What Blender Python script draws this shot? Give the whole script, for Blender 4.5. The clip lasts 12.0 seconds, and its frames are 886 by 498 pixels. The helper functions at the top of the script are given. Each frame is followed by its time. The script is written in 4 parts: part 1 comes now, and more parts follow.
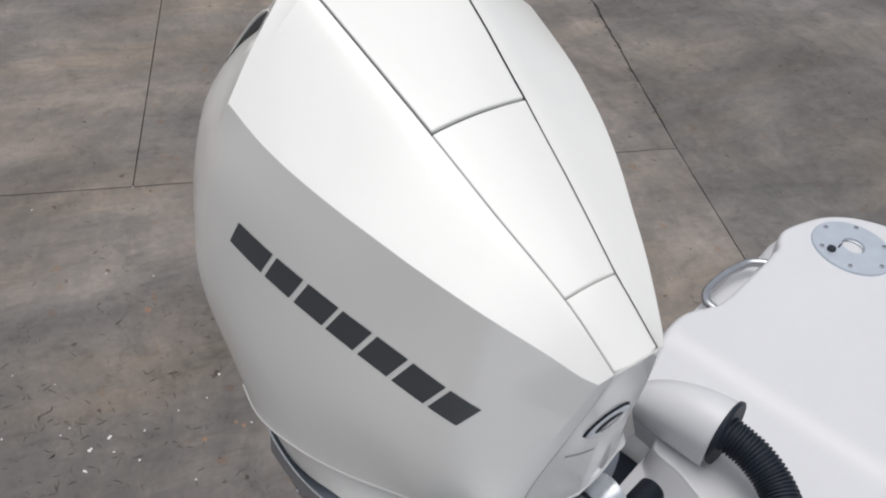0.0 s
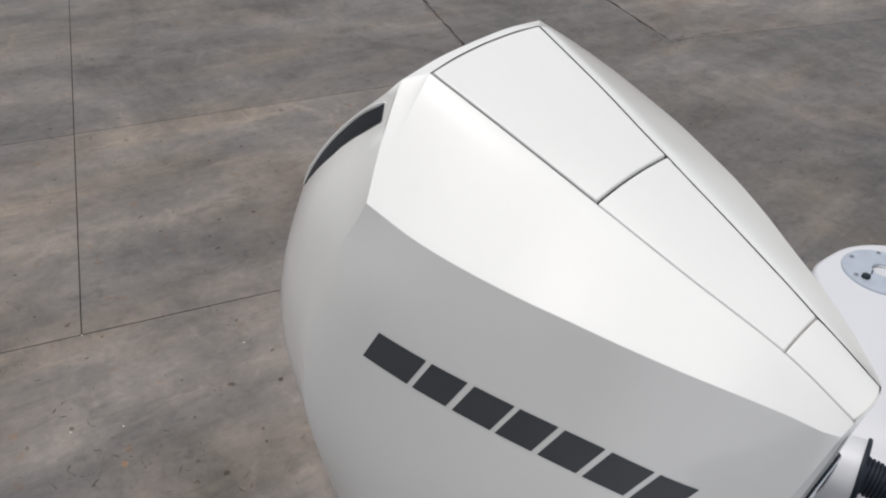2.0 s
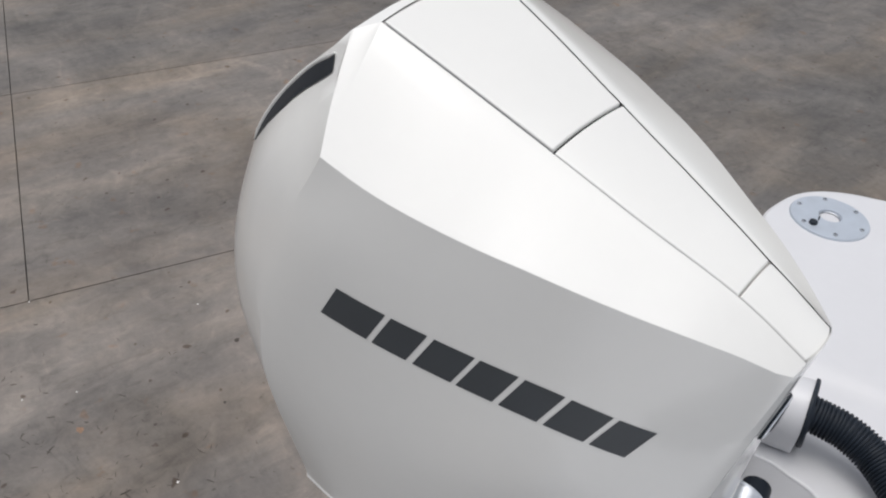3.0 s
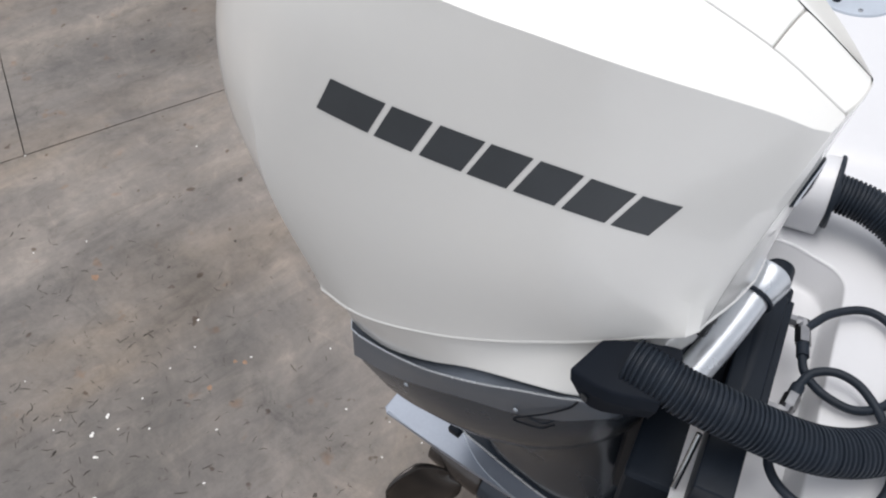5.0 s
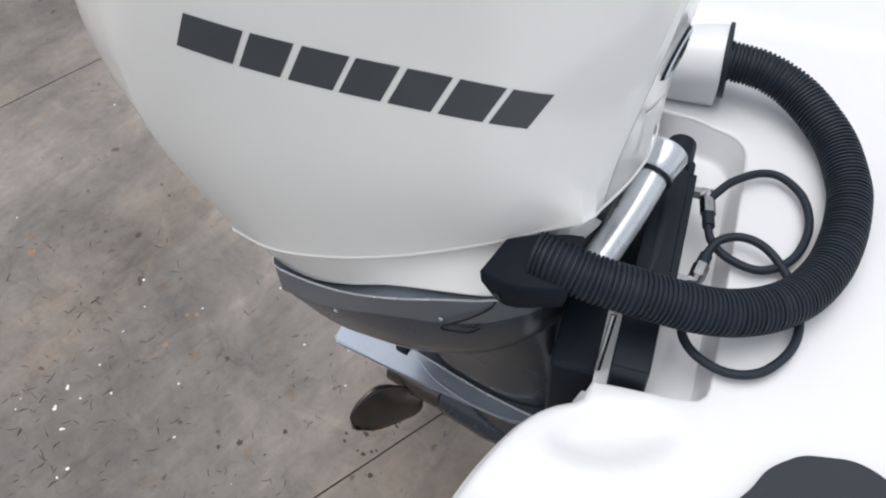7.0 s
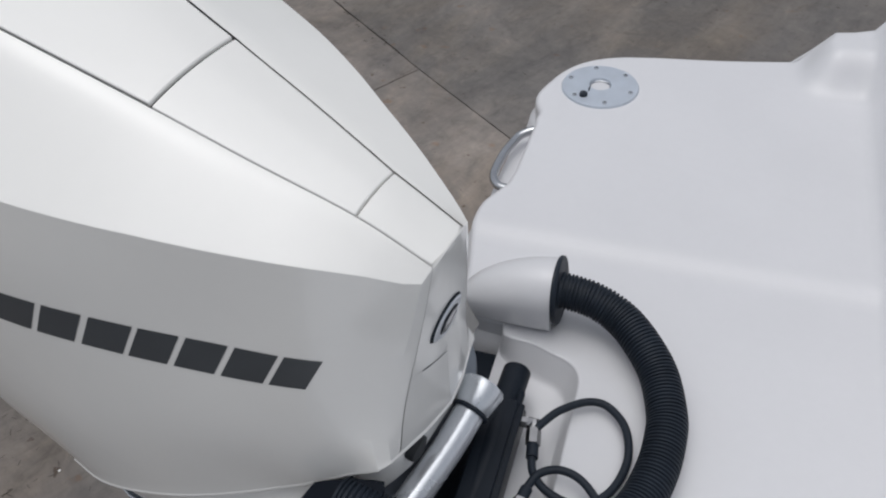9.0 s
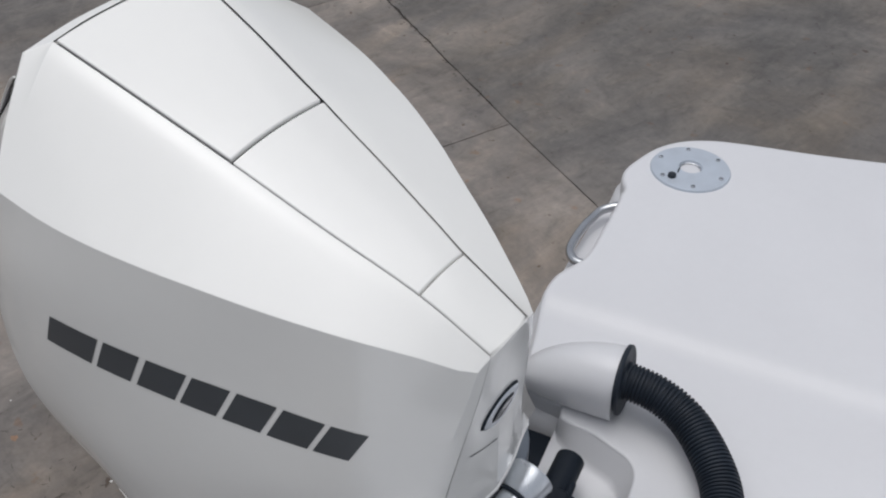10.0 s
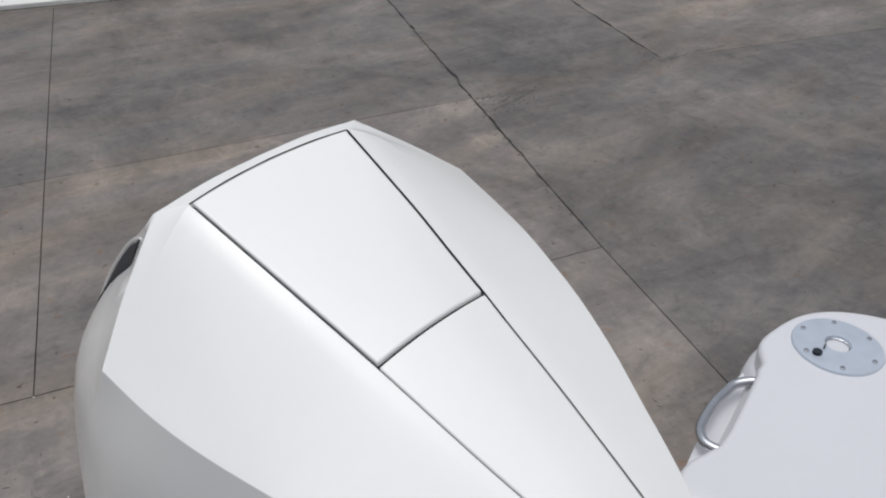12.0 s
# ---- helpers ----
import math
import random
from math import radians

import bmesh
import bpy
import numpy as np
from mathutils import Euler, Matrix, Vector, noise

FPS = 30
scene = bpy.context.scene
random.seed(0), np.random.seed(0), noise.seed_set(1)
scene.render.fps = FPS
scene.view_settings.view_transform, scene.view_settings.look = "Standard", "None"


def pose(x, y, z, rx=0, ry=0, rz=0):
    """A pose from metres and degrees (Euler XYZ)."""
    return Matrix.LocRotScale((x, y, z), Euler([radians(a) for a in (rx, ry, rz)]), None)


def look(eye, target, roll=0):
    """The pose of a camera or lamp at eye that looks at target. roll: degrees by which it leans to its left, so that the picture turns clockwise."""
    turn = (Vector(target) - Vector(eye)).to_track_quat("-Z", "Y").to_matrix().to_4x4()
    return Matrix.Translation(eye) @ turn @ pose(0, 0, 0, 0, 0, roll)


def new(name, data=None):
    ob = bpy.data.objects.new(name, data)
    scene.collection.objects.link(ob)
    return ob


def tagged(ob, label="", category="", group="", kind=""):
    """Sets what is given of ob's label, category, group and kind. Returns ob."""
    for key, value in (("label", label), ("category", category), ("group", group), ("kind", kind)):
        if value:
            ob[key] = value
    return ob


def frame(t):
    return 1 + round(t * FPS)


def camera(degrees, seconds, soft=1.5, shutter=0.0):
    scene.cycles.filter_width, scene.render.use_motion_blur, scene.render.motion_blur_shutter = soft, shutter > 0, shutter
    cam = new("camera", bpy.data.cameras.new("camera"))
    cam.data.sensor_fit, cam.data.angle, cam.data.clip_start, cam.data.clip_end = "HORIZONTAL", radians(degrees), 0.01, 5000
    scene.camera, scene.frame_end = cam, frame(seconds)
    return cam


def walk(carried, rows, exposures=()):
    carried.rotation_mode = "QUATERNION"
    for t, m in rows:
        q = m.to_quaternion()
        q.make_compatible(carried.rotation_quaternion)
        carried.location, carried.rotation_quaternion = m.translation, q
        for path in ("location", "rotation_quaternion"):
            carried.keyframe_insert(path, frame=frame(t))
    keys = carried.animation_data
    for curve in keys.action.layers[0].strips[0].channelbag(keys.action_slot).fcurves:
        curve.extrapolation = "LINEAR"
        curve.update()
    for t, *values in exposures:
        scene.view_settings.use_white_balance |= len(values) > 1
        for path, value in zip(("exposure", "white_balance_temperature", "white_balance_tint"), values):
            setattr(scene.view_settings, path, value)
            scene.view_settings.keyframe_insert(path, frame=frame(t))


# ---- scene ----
cam = camera(56.3, 12.0, soft=2.1)
PATH = [
    (0, (0.131, 0.134, 2.463), (-1.187, 0.823, 1.126), 7.4),
    (0.5, (0.048, 0.045, 2.426), (-1.318, 0.832, 1.194), 6.5),
    (1, (-0.003, -0.038, 2.397), (-1.409, 0.827, 1.267), 3.6),
    (1.5, (-0.037, -0.082, 2.383), (-1.426, 0.805, 1.25), 2.7),
    (2, (-0.047, -0.101, 2.386), (-1.391, 0.849, 1.251), 3.2),
    (2.5, (-0.055, -0.101, 2.385), (-1.343, 0.898, 1.226), 4.6),
    (2.7, (-0.053, -0.1, 2.384), (-1.317, 0.908, 1.207), 4.6),
    (4.3, (-0.055, -0.101, 2.317), (-1.142, 0.807, 0.905), 1.5),
    (4.5, (-0.056, -0.098, 2.312), (-1.123, 0.784, 0.869), 0.8),
    (5, (-0.06, -0.095, 2.293), (-1.082, 0.749, 0.795), 0.4),
    (5.5, (-0.06, -0.096, 2.271), (-1.032, 0.681, 0.706), -0.6),
    (6, (-0.05, -0.102, 2.267), (-0.998, 0.631, 0.666), -2.4),
    (6.5, (-0.035, -0.097, 2.267), (-0.955, 0.639, 0.651), -4.4),
    (7, (0.0, -0.044, 2.287), (-0.858, 0.763, 0.67), -5.0),
    (7.3, (0.037, 0.003, 2.305), (-0.754, 0.914, 0.709), -3.6),
    (7.5, (0.067, 0.041, 2.314), (-0.714, 0.977, 0.729), -3.6),
    (7.7, (0.089, 0.069, 2.324), (-0.675, 1.048, 0.755), -3.0),
    (9.3, (0.139, 0.169, 2.399), (-0.936, 1.188, 1.056), -3.5),
    (9.5, (0.128, 0.18, 2.394), (-0.979, 1.184, 1.065), -3.3),
    (10, (0.115, 0.191, 2.411), (-1.074, 1.149, 1.119), -1.3),
    (10.5, (0.086, 0.212, 2.425), (-1.188, 1.126, 1.184), 0.5),
    (11, (0.05, 0.231, 2.431), (-1.31, 1.077, 1.233), 0.8),
    (11.5, (0.021, 0.226, 2.436), (-1.383, 1.052, 1.276), 0.2),
    (12, (-0.096, 0.219, 2.414), (-1.483, 1.136, 1.304), 0.6),
]
EXPOSURES = [(0, -.18, 6420, 10), (1.5, -.23, 6440, 10), (2.5, -.17, 6440, 10), (4.4, -.01, 6420, 10), (5.5, .34, 6420, 10), (6.3, .37, 6380, 10), (7.0, .28, 6350, 9),
             (7.6, .05, 6350, 9), (9.4, -.49, 6300, 10), (10.5, -.35, 6300, 10), (12, -.33, 6250, 10)]
walk(cam, [(t, look(eye, target, roll)) for t, eye, target, roll in PATH], EXPOSURES)

# ---- light: bright overcast sky ----
SUN_EL, SUN_AZ = 85.0, 215.0
world = bpy.data.worlds.new("overcast_sky")
scene.world = world
world.use_nodes = True
wn = world.node_tree
wn.nodes.clear()
w_out = wn.nodes.new("ShaderNodeOutputWorld")
w_bg = wn.nodes.new("ShaderNodeBackground")
w_sky = wn.nodes.new("ShaderNodeTexSky")
w_sky.sky_type = "NISHITA"
w_sky.sun_disc = False
w_sky.sun_elevation = radians(SUN_EL)
w_sky.sun_rotation = radians(SUN_AZ)
w_sky.air_density, w_sky.dust_density, w_sky.ozone_density = 1.0, 4.0, 1.0
w_hsv = wn.nodes.new("ShaderNodeHueSaturation")
w_hsv.inputs["Saturation"].default_value = 0.28
wn.links.new(w_sky.outputs[0], w_hsv.inputs["Color"])
wn.links.new(w_hsv.outputs[0], w_bg.inputs["Color"])
w_bg.inputs["Strength"].default_value = 0.15
wn.links.new(w_bg.outputs[0], w_out.inputs["Surface"])
sun = new("sun", bpy.data.lights.new("sun", "SUN"))
sun.data.energy, sun.data.angle, sun.data.color = 1.05, radians(70), (1.0, 0.97, 0.93)
_el, _az = radians(SUN_EL), radians(SUN_AZ)
sun.matrix_world = look((math.sin(_az) * math.cos(_el) * 20, math.cos(_az) * math.cos(_el) * 20, math.sin(_el) * 20), (0, 0, 0))


# ---- materials ----
def material(name, color, rough=0.5, metal=0.0, coat=0.0, var=0.06, scale=6.0, bump=0.0, bump_scale=120.0, spec=0.5, rough_var=0.08):
    m = bpy.data.materials.new(name)
    m.use_nodes = True
    nt = m.node_tree
    b = nt.nodes["Principled BSDF"]
    b.inputs["Metallic"].default_value = metal
    b.inputs["Specular IOR Level"].default_value = spec
    if coat:
        b.inputs["Coat Weight"].default_value = coat
        b.inputs["Coat Roughness"].default_value = 0.06
    tc = nt.nodes.new("ShaderNodeTexCoord")
    n1 = nt.nodes.new("ShaderNodeTexNoise")
    n1.inputs["Scale"].default_value, n1.inputs["Detail"].default_value = scale, 6
    n2 = nt.nodes.new("ShaderNodeTexNoise")
    n2.inputs["Scale"].default_value, n2.inputs["Detail"].default_value = scale * 14, 4
    for n in (n1, n2):
        nt.links.new(tc.outputs["Object"], n.inputs["Vector"])
    mx = nt.nodes.new("ShaderNodeMath")
    mx.operation = "MULTIPLY_ADD"
    mx.inputs[1].default_value = 0.35
    nt.links.new(n2.outputs[0], mx.inputs[0])
    nt.links.new(n1.outputs[0], mx.inputs[2])
    ramp = nt.nodes.new("ShaderNodeValToRGB")
    ramp.color_ramp.elements[0].position, ramp.color_ramp.elements[1].position = 0.45, 0.9
    ramp.color_ramp.elements[0].color = (*[c * (1 - var) for c in color], 1)
    ramp.color_ramp.elements[1].color = (*[min(1, c * (1 + var)) for c in color], 1)
    nt.links.new(mx.outputs[0], ramp.inputs[0])
    nt.links.new(ramp.outputs[0], b.inputs["Base Color"])
    rr = nt.nodes.new("ShaderNodeMapRange")
    rr.inputs["To Min"].default_value, rr.inputs["To Max"].default_value = max(0.02, rough - rough_var), rough + rough_var
    nt.links.new(n1.outputs[0], rr.inputs["Value"])
    nt.links.new(rr.outputs[0], b.inputs["Roughness"])
    if bump:
        nb = nt.nodes.new("ShaderNodeTexNoise")
        nb.inputs["Scale"].default_value, nb.inputs["Detail"].default_value = bump_scale, 3
        nt.links.new(tc.outputs["Object"], nb.inputs["Vector"])
        bp = nt.nodes.new("ShaderNodeBump")
        bp.inputs["Strength"].default_value, bp.inputs["Distance"].default_value = bump, 0.002
        nt.links.new(nb.outputs[0], bp.inputs["Height"])
        nt.links.new(bp.outputs[0], b.inputs["Normal"])
    return m


M_COWL = material("white_engine_paint", (0.86, 0.855, 0.828), 0.22, coat=0.6, var=0.012, scale=3, rough_var=0.04)
M_GEL = material("white_gelcoat", (0.665, 0.667, 0.688), 0.32, coat=0.25, var=0.02, scale=4, bump=0.05, bump_scale=300)
M_GREY = material("grey_engine_paint", (0.036, 0.046, 0.062), 0.26, metal=0.1, coat=0.2, var=0.08, scale=8)
M_BAND = material("grey_satin_band", (0.15, 0.172, 0.205), 0.36, metal=0.3, coat=0.3, var=0.06, scale=8)
M_PLATE = material("light_grey_paint", (0.30, 0.335, 0.40), 0.33, metal=0.35, coat=0.2, var=0.08, scale=9)
M_DARK = material("black_cast_paint", (0.010, 0.014, 0.021), 0.42, spec=0.18, var=0.2, scale=12)
M_RUBBER = material("black_rubber", (0.015, 0.021, 0.031), 0.52, spec=0.25, var=0.2, scale=15, bump=0.15, bump_scale=400)
# dark colour paints the shade that fills panel gaps and recesses
M_RECESS_SHADE = material("recess_shade", (0.035, 0.038, 0.042), 0.7, var=0.1)
M_SEAM = material("pale_seam_gasket", (0.36, 0.35, 0.335), 0.7, var=0.1)
M_DECAL = material("charcoal_vinyl", (0.055, 0.062, 0.07), 0.4, var=0.06, scale=20)
M_SILVER = material("brushed_silver", (0.66, 0.69, 0.73), 0.28, metal=0.6, var=0.08, scale=12)
M_STEEL = material("polished_stainless", (0.55, 0.56, 0.58), 0.16, metal=1.0, var=0.08, scale=14)
M_FITTING = material("nickel_fitting", (0.33, 0.33, 0.34), 0.3, metal=1.0, var=0.15, scale=40)
M_PROP = material("bronze_black_prop", (0.095, 0.085, 0.080), 0.24, metal=0.8, coat=0.3, var=0.25, scale=14)
M_ALU = material("anodised_aluminium", (0.52, 0.57, 0.64), 0.36, metal=0.35, var=0.06, scale=30)
M_BOOT = material("black_moulded_plastic", (0.007, 0.010, 0.016), 0.6, spec=0.12, var=0.1, scale=10)
M_PAD = material("dark_deck_pad", (0.018, 0.022, 0.030), 0.75, var=0.15, scale=25, bump=0.3, bump_scale=500)


def concrete():
    m = bpy.data.materials.new("weathered_concrete")
    m.use_nodes = True
    nt = m.node_tree
    b = nt.nodes["Principled BSDF"]
    geo = nt.nodes.new("ShaderNodeNewGeometry")

    def noise_node(scale, detail, rough=0.6, stretch=None, distort=0.0):
        n = nt.nodes.new("ShaderNodeTexNoise")
        n.inputs["Scale"].default_value, n.inputs["Detail"].default_value = scale, detail
        n.inputs["Roughness"].default_value, n.inputs["Distortion"].default_value = rough, distort
        if stretch:
            mp = nt.nodes.new("ShaderNodeMapping")
            mp.inputs["Rotation"].default_value = (0, 0, stretch[0])
            mp.inputs["Scale"].default_value = stretch[1:]
            nt.links.new(geo.outputs["Position"], mp.inputs["Vector"])
            nt.links.new(mp.outputs[0], n.inputs["Vector"])
        else:
            nt.links.new(geo.outputs["Position"], n.inputs["Vector"])
        return n

    def ramp(src, stops):
        r = nt.nodes.new("ShaderNodeValToRGB")
        e = r.color_ramp.elements
        e[0].position, e[0].color = stops[0][0], (*stops[0][1], 1)
        e[1].position, e[1].color = stops[-1][0], (*stops[-1][1], 1)
        for p, c in stops[1:-1]:
            k = e.new(p)
            k.color = (*c, 1)
        nt.links.new(src, r.inputs[0])
        return r

    def mix(kind, fac, a, c):
        k = nt.nodes.new("ShaderNodeMix")
        k.data_type, k.blend_type = "RGBA", kind
        if isinstance(fac, (int, float)):
            k.inputs[0].default_value = fac
        else:
            nt.links.new(fac, k.inputs[0])
        nt.links.new(a, k.inputs[6])
        nt.links.new(c, k.inputs[7])
        return k.outputs[2]

    big = noise_node(0.9, 8, 0.66, (0.3, 1.0, 1.0, 1), 0.6)
    streak = noise_node(1.1, 8, 0.66, (0.12, 2.1, 0.55, 1), 0.6)
    fine = noise_node(26, 6, 0.75)
    grit = noise_node(160, 3, 0.7)
    base = ramp(big.outputs[0], [(0.34, (0.127, 0.118, 0.111)), (0.5, (0.180, 0.165, 0.153)), (0.66, (0.249, 0.224, 0.203))])
    st = ramp(streak.outputs[0], [(0.30, (0.76, 0.765, 0.78)), (0.5, (0.99, 0.985, 0.98)), (0.68, (1.26, 1.22, 1.16))])
    fi = ramp(fine.outputs[0], [(0.3, (0.90, 0.90, 0.90)), (0.5, (1, 1, 1)), (0.72, (1.07, 1.065, 1.06))])
    gr = ramp(grit.outputs[0], [(0.28, (0.84, 0.83, 0.82)), (0.42, (1, 1, 1)), (0.75, (1.05, 1.05, 1.05))])
    col = mix("MULTIPLY", 1.0, base.outputs[0], st.outputs[0])
    col = mix("MULTIPLY", 1.0, col, fi.outputs[0])
    col = mix("MULTIPLY", 0.8, col, gr.outputs[0])
    blot = noise_node(5.5, 9, 0.75, (0.3, 1.0, 1.0, 1), 0.9)
    bl = ramp(blot.outputs[0], [(0.32, (0.74, 0.74, 0.75)), (0.45, (0.97, 0.97, 0.97)), (0.56, (1.02, 1.01, 1.01)), (0.70, (1.24, 1.22, 1.18))])
    col = mix("MULTIPLY", 1.0, col, bl.outputs[0])
    scuff = noise_node(2.4, 5, 0.7, (-0.55, 0.8, 1.6, 1), 0.9)
    sc = ramp(scuff.outputs[0], [(0.36, (0.86, 0.86, 0.86)), (0.48, (1, 1, 1)), (0.60, (1, 1, 1)), (0.70, (1.16, 1.15, 1.14))])
    col = mix("MULTIPLY", 0.55, col, sc.outputs[0])
    hue = noise_node(0.8, 6, 0.6, (0.3, 1.5, 0.7, 1), 0.7)
    hu = ramp(hue.outputs[0], [(0.36, (0.94, 0.98, 1.03)), (0.5, (1.0, 1.0, 1.0)), (0.64, (1.10, 1.0, 0.87))])
    col = mix("MULTIPLY", 0.5, col, hu.outputs[0])
    brush = noise_node(8, 5, 0.62, (0.2, 2.0, 0.6, 1), 1.2)
    br = ramp(brush.outputs[0], [(0.34, (0.84, 0.835, 0.83)), (0.45, (1, 1, 1)), (0.55, (1, 1, 1)), (0.66, (1.13, 1.12, 1.11))])
    col = mix("MULTIPLY", 0.75, col, br.outputs[0])
    pale = noise_node(2.1, 7, 0.72, (0.2, 0.8, 1.4, 1), 1.0)
    pa = ramp(pale.outputs[0], [(0.59, (1, 1, 1)), (0.68, (1.24, 1.21, 1.18))])
    col = mix("MULTIPLY", 0.8, col, pa.outputs[0])
    spot = noise_node(17, 2, 0.5)
    sp = ramp(spot.outputs[0], [(0.25, (0.50, 0.43, 0.38)), (0.30, (1, 1, 1)), (0.76, (1, 1, 1)), (0.82, (1.22, 1.2, 1.18))])
    col = mix("MULTIPLY", 0.9, col, sp.outputs[0])
    rust = noise_node(9.0, 3, 0.5)
    ru = ramp(rust.outputs[0], [(0.66, (1, 1, 1)), (0.73, (1.04, 0.80, 0.64))])
    col = mix("MULTIPLY", 0.7, col, ru.outputs[0])
    tone = nt.nodes.new("ShaderNodeAttribute")
    tone.attribute_type, tone.attribute_name = "OBJECT", "tone"
    slab = ramp(tone.outputs["Fac"], [(0.0, (0.82, 0.84, 0.86)), (0.5, (1, 1, 1)), (1.0, (1.30, 1.25, 1.21))])
    col = mix("MULTIPLY", 1.0, col, slab.outputs[0])
    nt.links.new(col, b.inputs["Base Color"])
    b.inputs["Roughness"].default_value = 0.8
    b.inputs["Specular IOR Level"].default_value = 0.3
    bp = nt.nodes.new("ShaderNodeBump")
    bp.inputs["Strength"].default_value, bp.inputs["Distance"].default_value = 0.22, 0.004
    nt.links.new(fine.outputs[0], bp.inputs["Height"])
    nt.links.new(bp.outputs[0], b.inputs["Normal"])
    return m


M_CONC = concrete()
M_CHIP = material("white_chip", (0.72, 0.71, 0.68), 0.7)
M_CRACK = material("crack_dirt", (0.085, 0.075, 0.066), 0.9, var=0.2)
M_RUST = material("rust_stain", (0.27, 0.17, 0.115), 0.9, var=0.25, scale=60)
M_TWIG = material("dark_bits", (0.06, 0.05, 0.042), 0.8)


from mathutils.bvhtree import BVHTree


# ---- building helpers ----
def thing(name, m, label, category, group="", kind=""):
    ob = new(name)
    ob.empty_display_size = 0.1
    ob.matrix_world = m
    return tagged(ob, label, category, group, kind)


def part(name, bm, mat, parent, label="", smooth=35.0, bevel=0.0, sub=0):
    me = bpy.data.meshes.new(name)
    bmesh.ops.recalc_face_normals(bm, faces=bm.faces)
    bm.to_mesh(me)
    bm.free()
    me.materials.append(mat)
    if smooth:
        me.shade_smooth()
        me.set_sharp_from_angle(angle=radians(smooth))
    ob = new(name, me)
    if parent is not None:
        ob.parent = parent
    if label:
        tagged(ob, label)
    if bevel:
        bv = ob.modifiers.new("bevel", "BEVEL")
        bv.width, bv.segments, bv.limit_method, bv.angle_limit = bevel, 3, "ANGLE", radians(24)
    return ob


def spline(keys, n):
    """n points on a smooth open curve through the keys, evenly spaced."""
    k = [Vector(p) for p in keys]
    if len(k) == 2:
        return [k[0].lerp(k[1], i / (n - 1)) for i in range(n)]
    k = [2 * k[0] - k[1]] + k + [2 * k[-1] - k[-2]]
    pts = []
    for i in range(1, len(k) - 2):
        a, b, c, d = k[i - 1:i + 3]
        for j in range(24):
            t = j / 24
            pts.append(0.5 * (2 * b + (c - a) * t + (2 * a - 5 * b + 4 * c - d) * t * t + (3 * b - a - 3 * c + d) * t ** 3))
    pts.append(k[-2])
    run = [0.0]
    for p, q in zip(pts, pts[1:]):
        run.append(run[-1] + (q - p).length)
    out, i = [], 0
    for s in range(n):
        want = run[-1] * s / (n - 1)
        while i < len(run) - 2 and run[i + 1] < want:
            i += 1
        f = (want - run[i]) / max(1e-9, run[i + 1] - run[i])
        out.append(pts[i].lerp(pts[i + 1], min(1, max(0, f))))
    return out


def sheet(rows, closed=False, bm=None):
    """Quads over a grid of points."""
    bm = bm or bmesh.new()
    vs = [[bm.verts.new(p) for p in r] for r in rows]
    for a, b in zip(vs, vs[1:]):
        n = len(a)
        for i in range(n if closed else n - 1):
            j = (i + 1) % n
            try:
                bm.faces.new((a[i], a[j], b[j], b[i]))
            except ValueError:
                pass
    return bm


def weld(bm, d=0.0004):
    bmesh.ops.remove_doubles(bm, verts=bm.verts, dist=d)
    return bm


def mirrored(p):
    return Vector((p[0], -p[1], p[2]))


def tube(points, radius, segs=14, caps=True, bm=None, flat=1.0):
    """A round bar along points; radius a number or one for each point."""
    pts = [Vector(p) for p in points]
    rad = radius if isinstance(radius, (list, tuple)) else [radius] * len(pts)
    rows, side = [], None
    for i, p in enumerate(pts):
        d = (pts[min(i + 1, len(pts) - 1)] - pts[max(i - 1, 0)]).normalized()
        if side is None:
            side = d.cross(Vector((0, 0, 1)))
            if side.length < 0.1:
                side = d.cross(Vector((1, 0, 0)))
        side = (side - d * side.dot(d)).normalized()
        up = side.cross(d)
        rows.append([p + (side * math.cos(a) + up * math.sin(a) * flat) * rad[i] for a in (2 * math.pi * k / segs for k in range(segs))])
    bm = sheet(rows, True, bm)
    if caps:
        n = len(bm.verts)
        bm.verts.ensure_lookup_table()
        tot = len(rows) * segs
        bm.faces.new(bm.verts[n - tot:n - tot + segs])
        bm.faces.new(bm.verts[n - segs:n])
    return bm


def box(x0, x1, y0, y1, z0, z1, bm=None, bevel=0.0):
    own = bm is None
    bm = bm or bmesh.new()
    r = bmesh.ops.create_cube(bm, size=1, matrix=Matrix.Translation(((x0 + x1) / 2, (y0 + y1) / 2, (z0 + z1) / 2)) @ Matrix.Diagonal((x1 - x0, y1 - y0, z1 - z0, 1)))
    if bevel and own:
        bmesh.ops.bevel(bm, geom=bm.edges[:], offset=bevel, segments=3, affect="EDGES", profile=0.6)
    return bm


def prism(loop, z0, z1, bevel=0.0):
    bm = bmesh.new()
    a = [bm.verts.new((p[0], p[1], z0)) for p in loop]
    b = [bm.verts.new((p[0], p[1], z1)) for p in loop]
    n = len(loop)
    bm.faces.new(a[::-1])
    bm.faces.new(b)
    for i in range(n):
        bm.faces.new((a[i], a[(i + 1) % n], b[(i + 1) % n], b[i]))
    if bevel:
        es = [e for e in bm.edges if abs(e.verts[0].co.z - e.verts[1].co.z) < 1e-6]
        bmesh.ops.bevel(bm, geom=es, offset=bevel, segments=2, affect="EDGES")
    return bm


# ---- ground: concrete slabs with open joints ----
YARD = pose(-3.1, 0.19, 0, 0, 0, -12.63 + 180)
ground_bm = bmesh.new()
bmesh.ops.create_grid(ground_bm, x_segments=2, y_segments=2, size=600, matrix=Matrix.Translation((0, 0, -0.02)))
ground = tagged(part("ground", ground_bm, M_CONC, None), "weathered grey-brown concrete yard reaching into the distance", "ground", kind="structure")


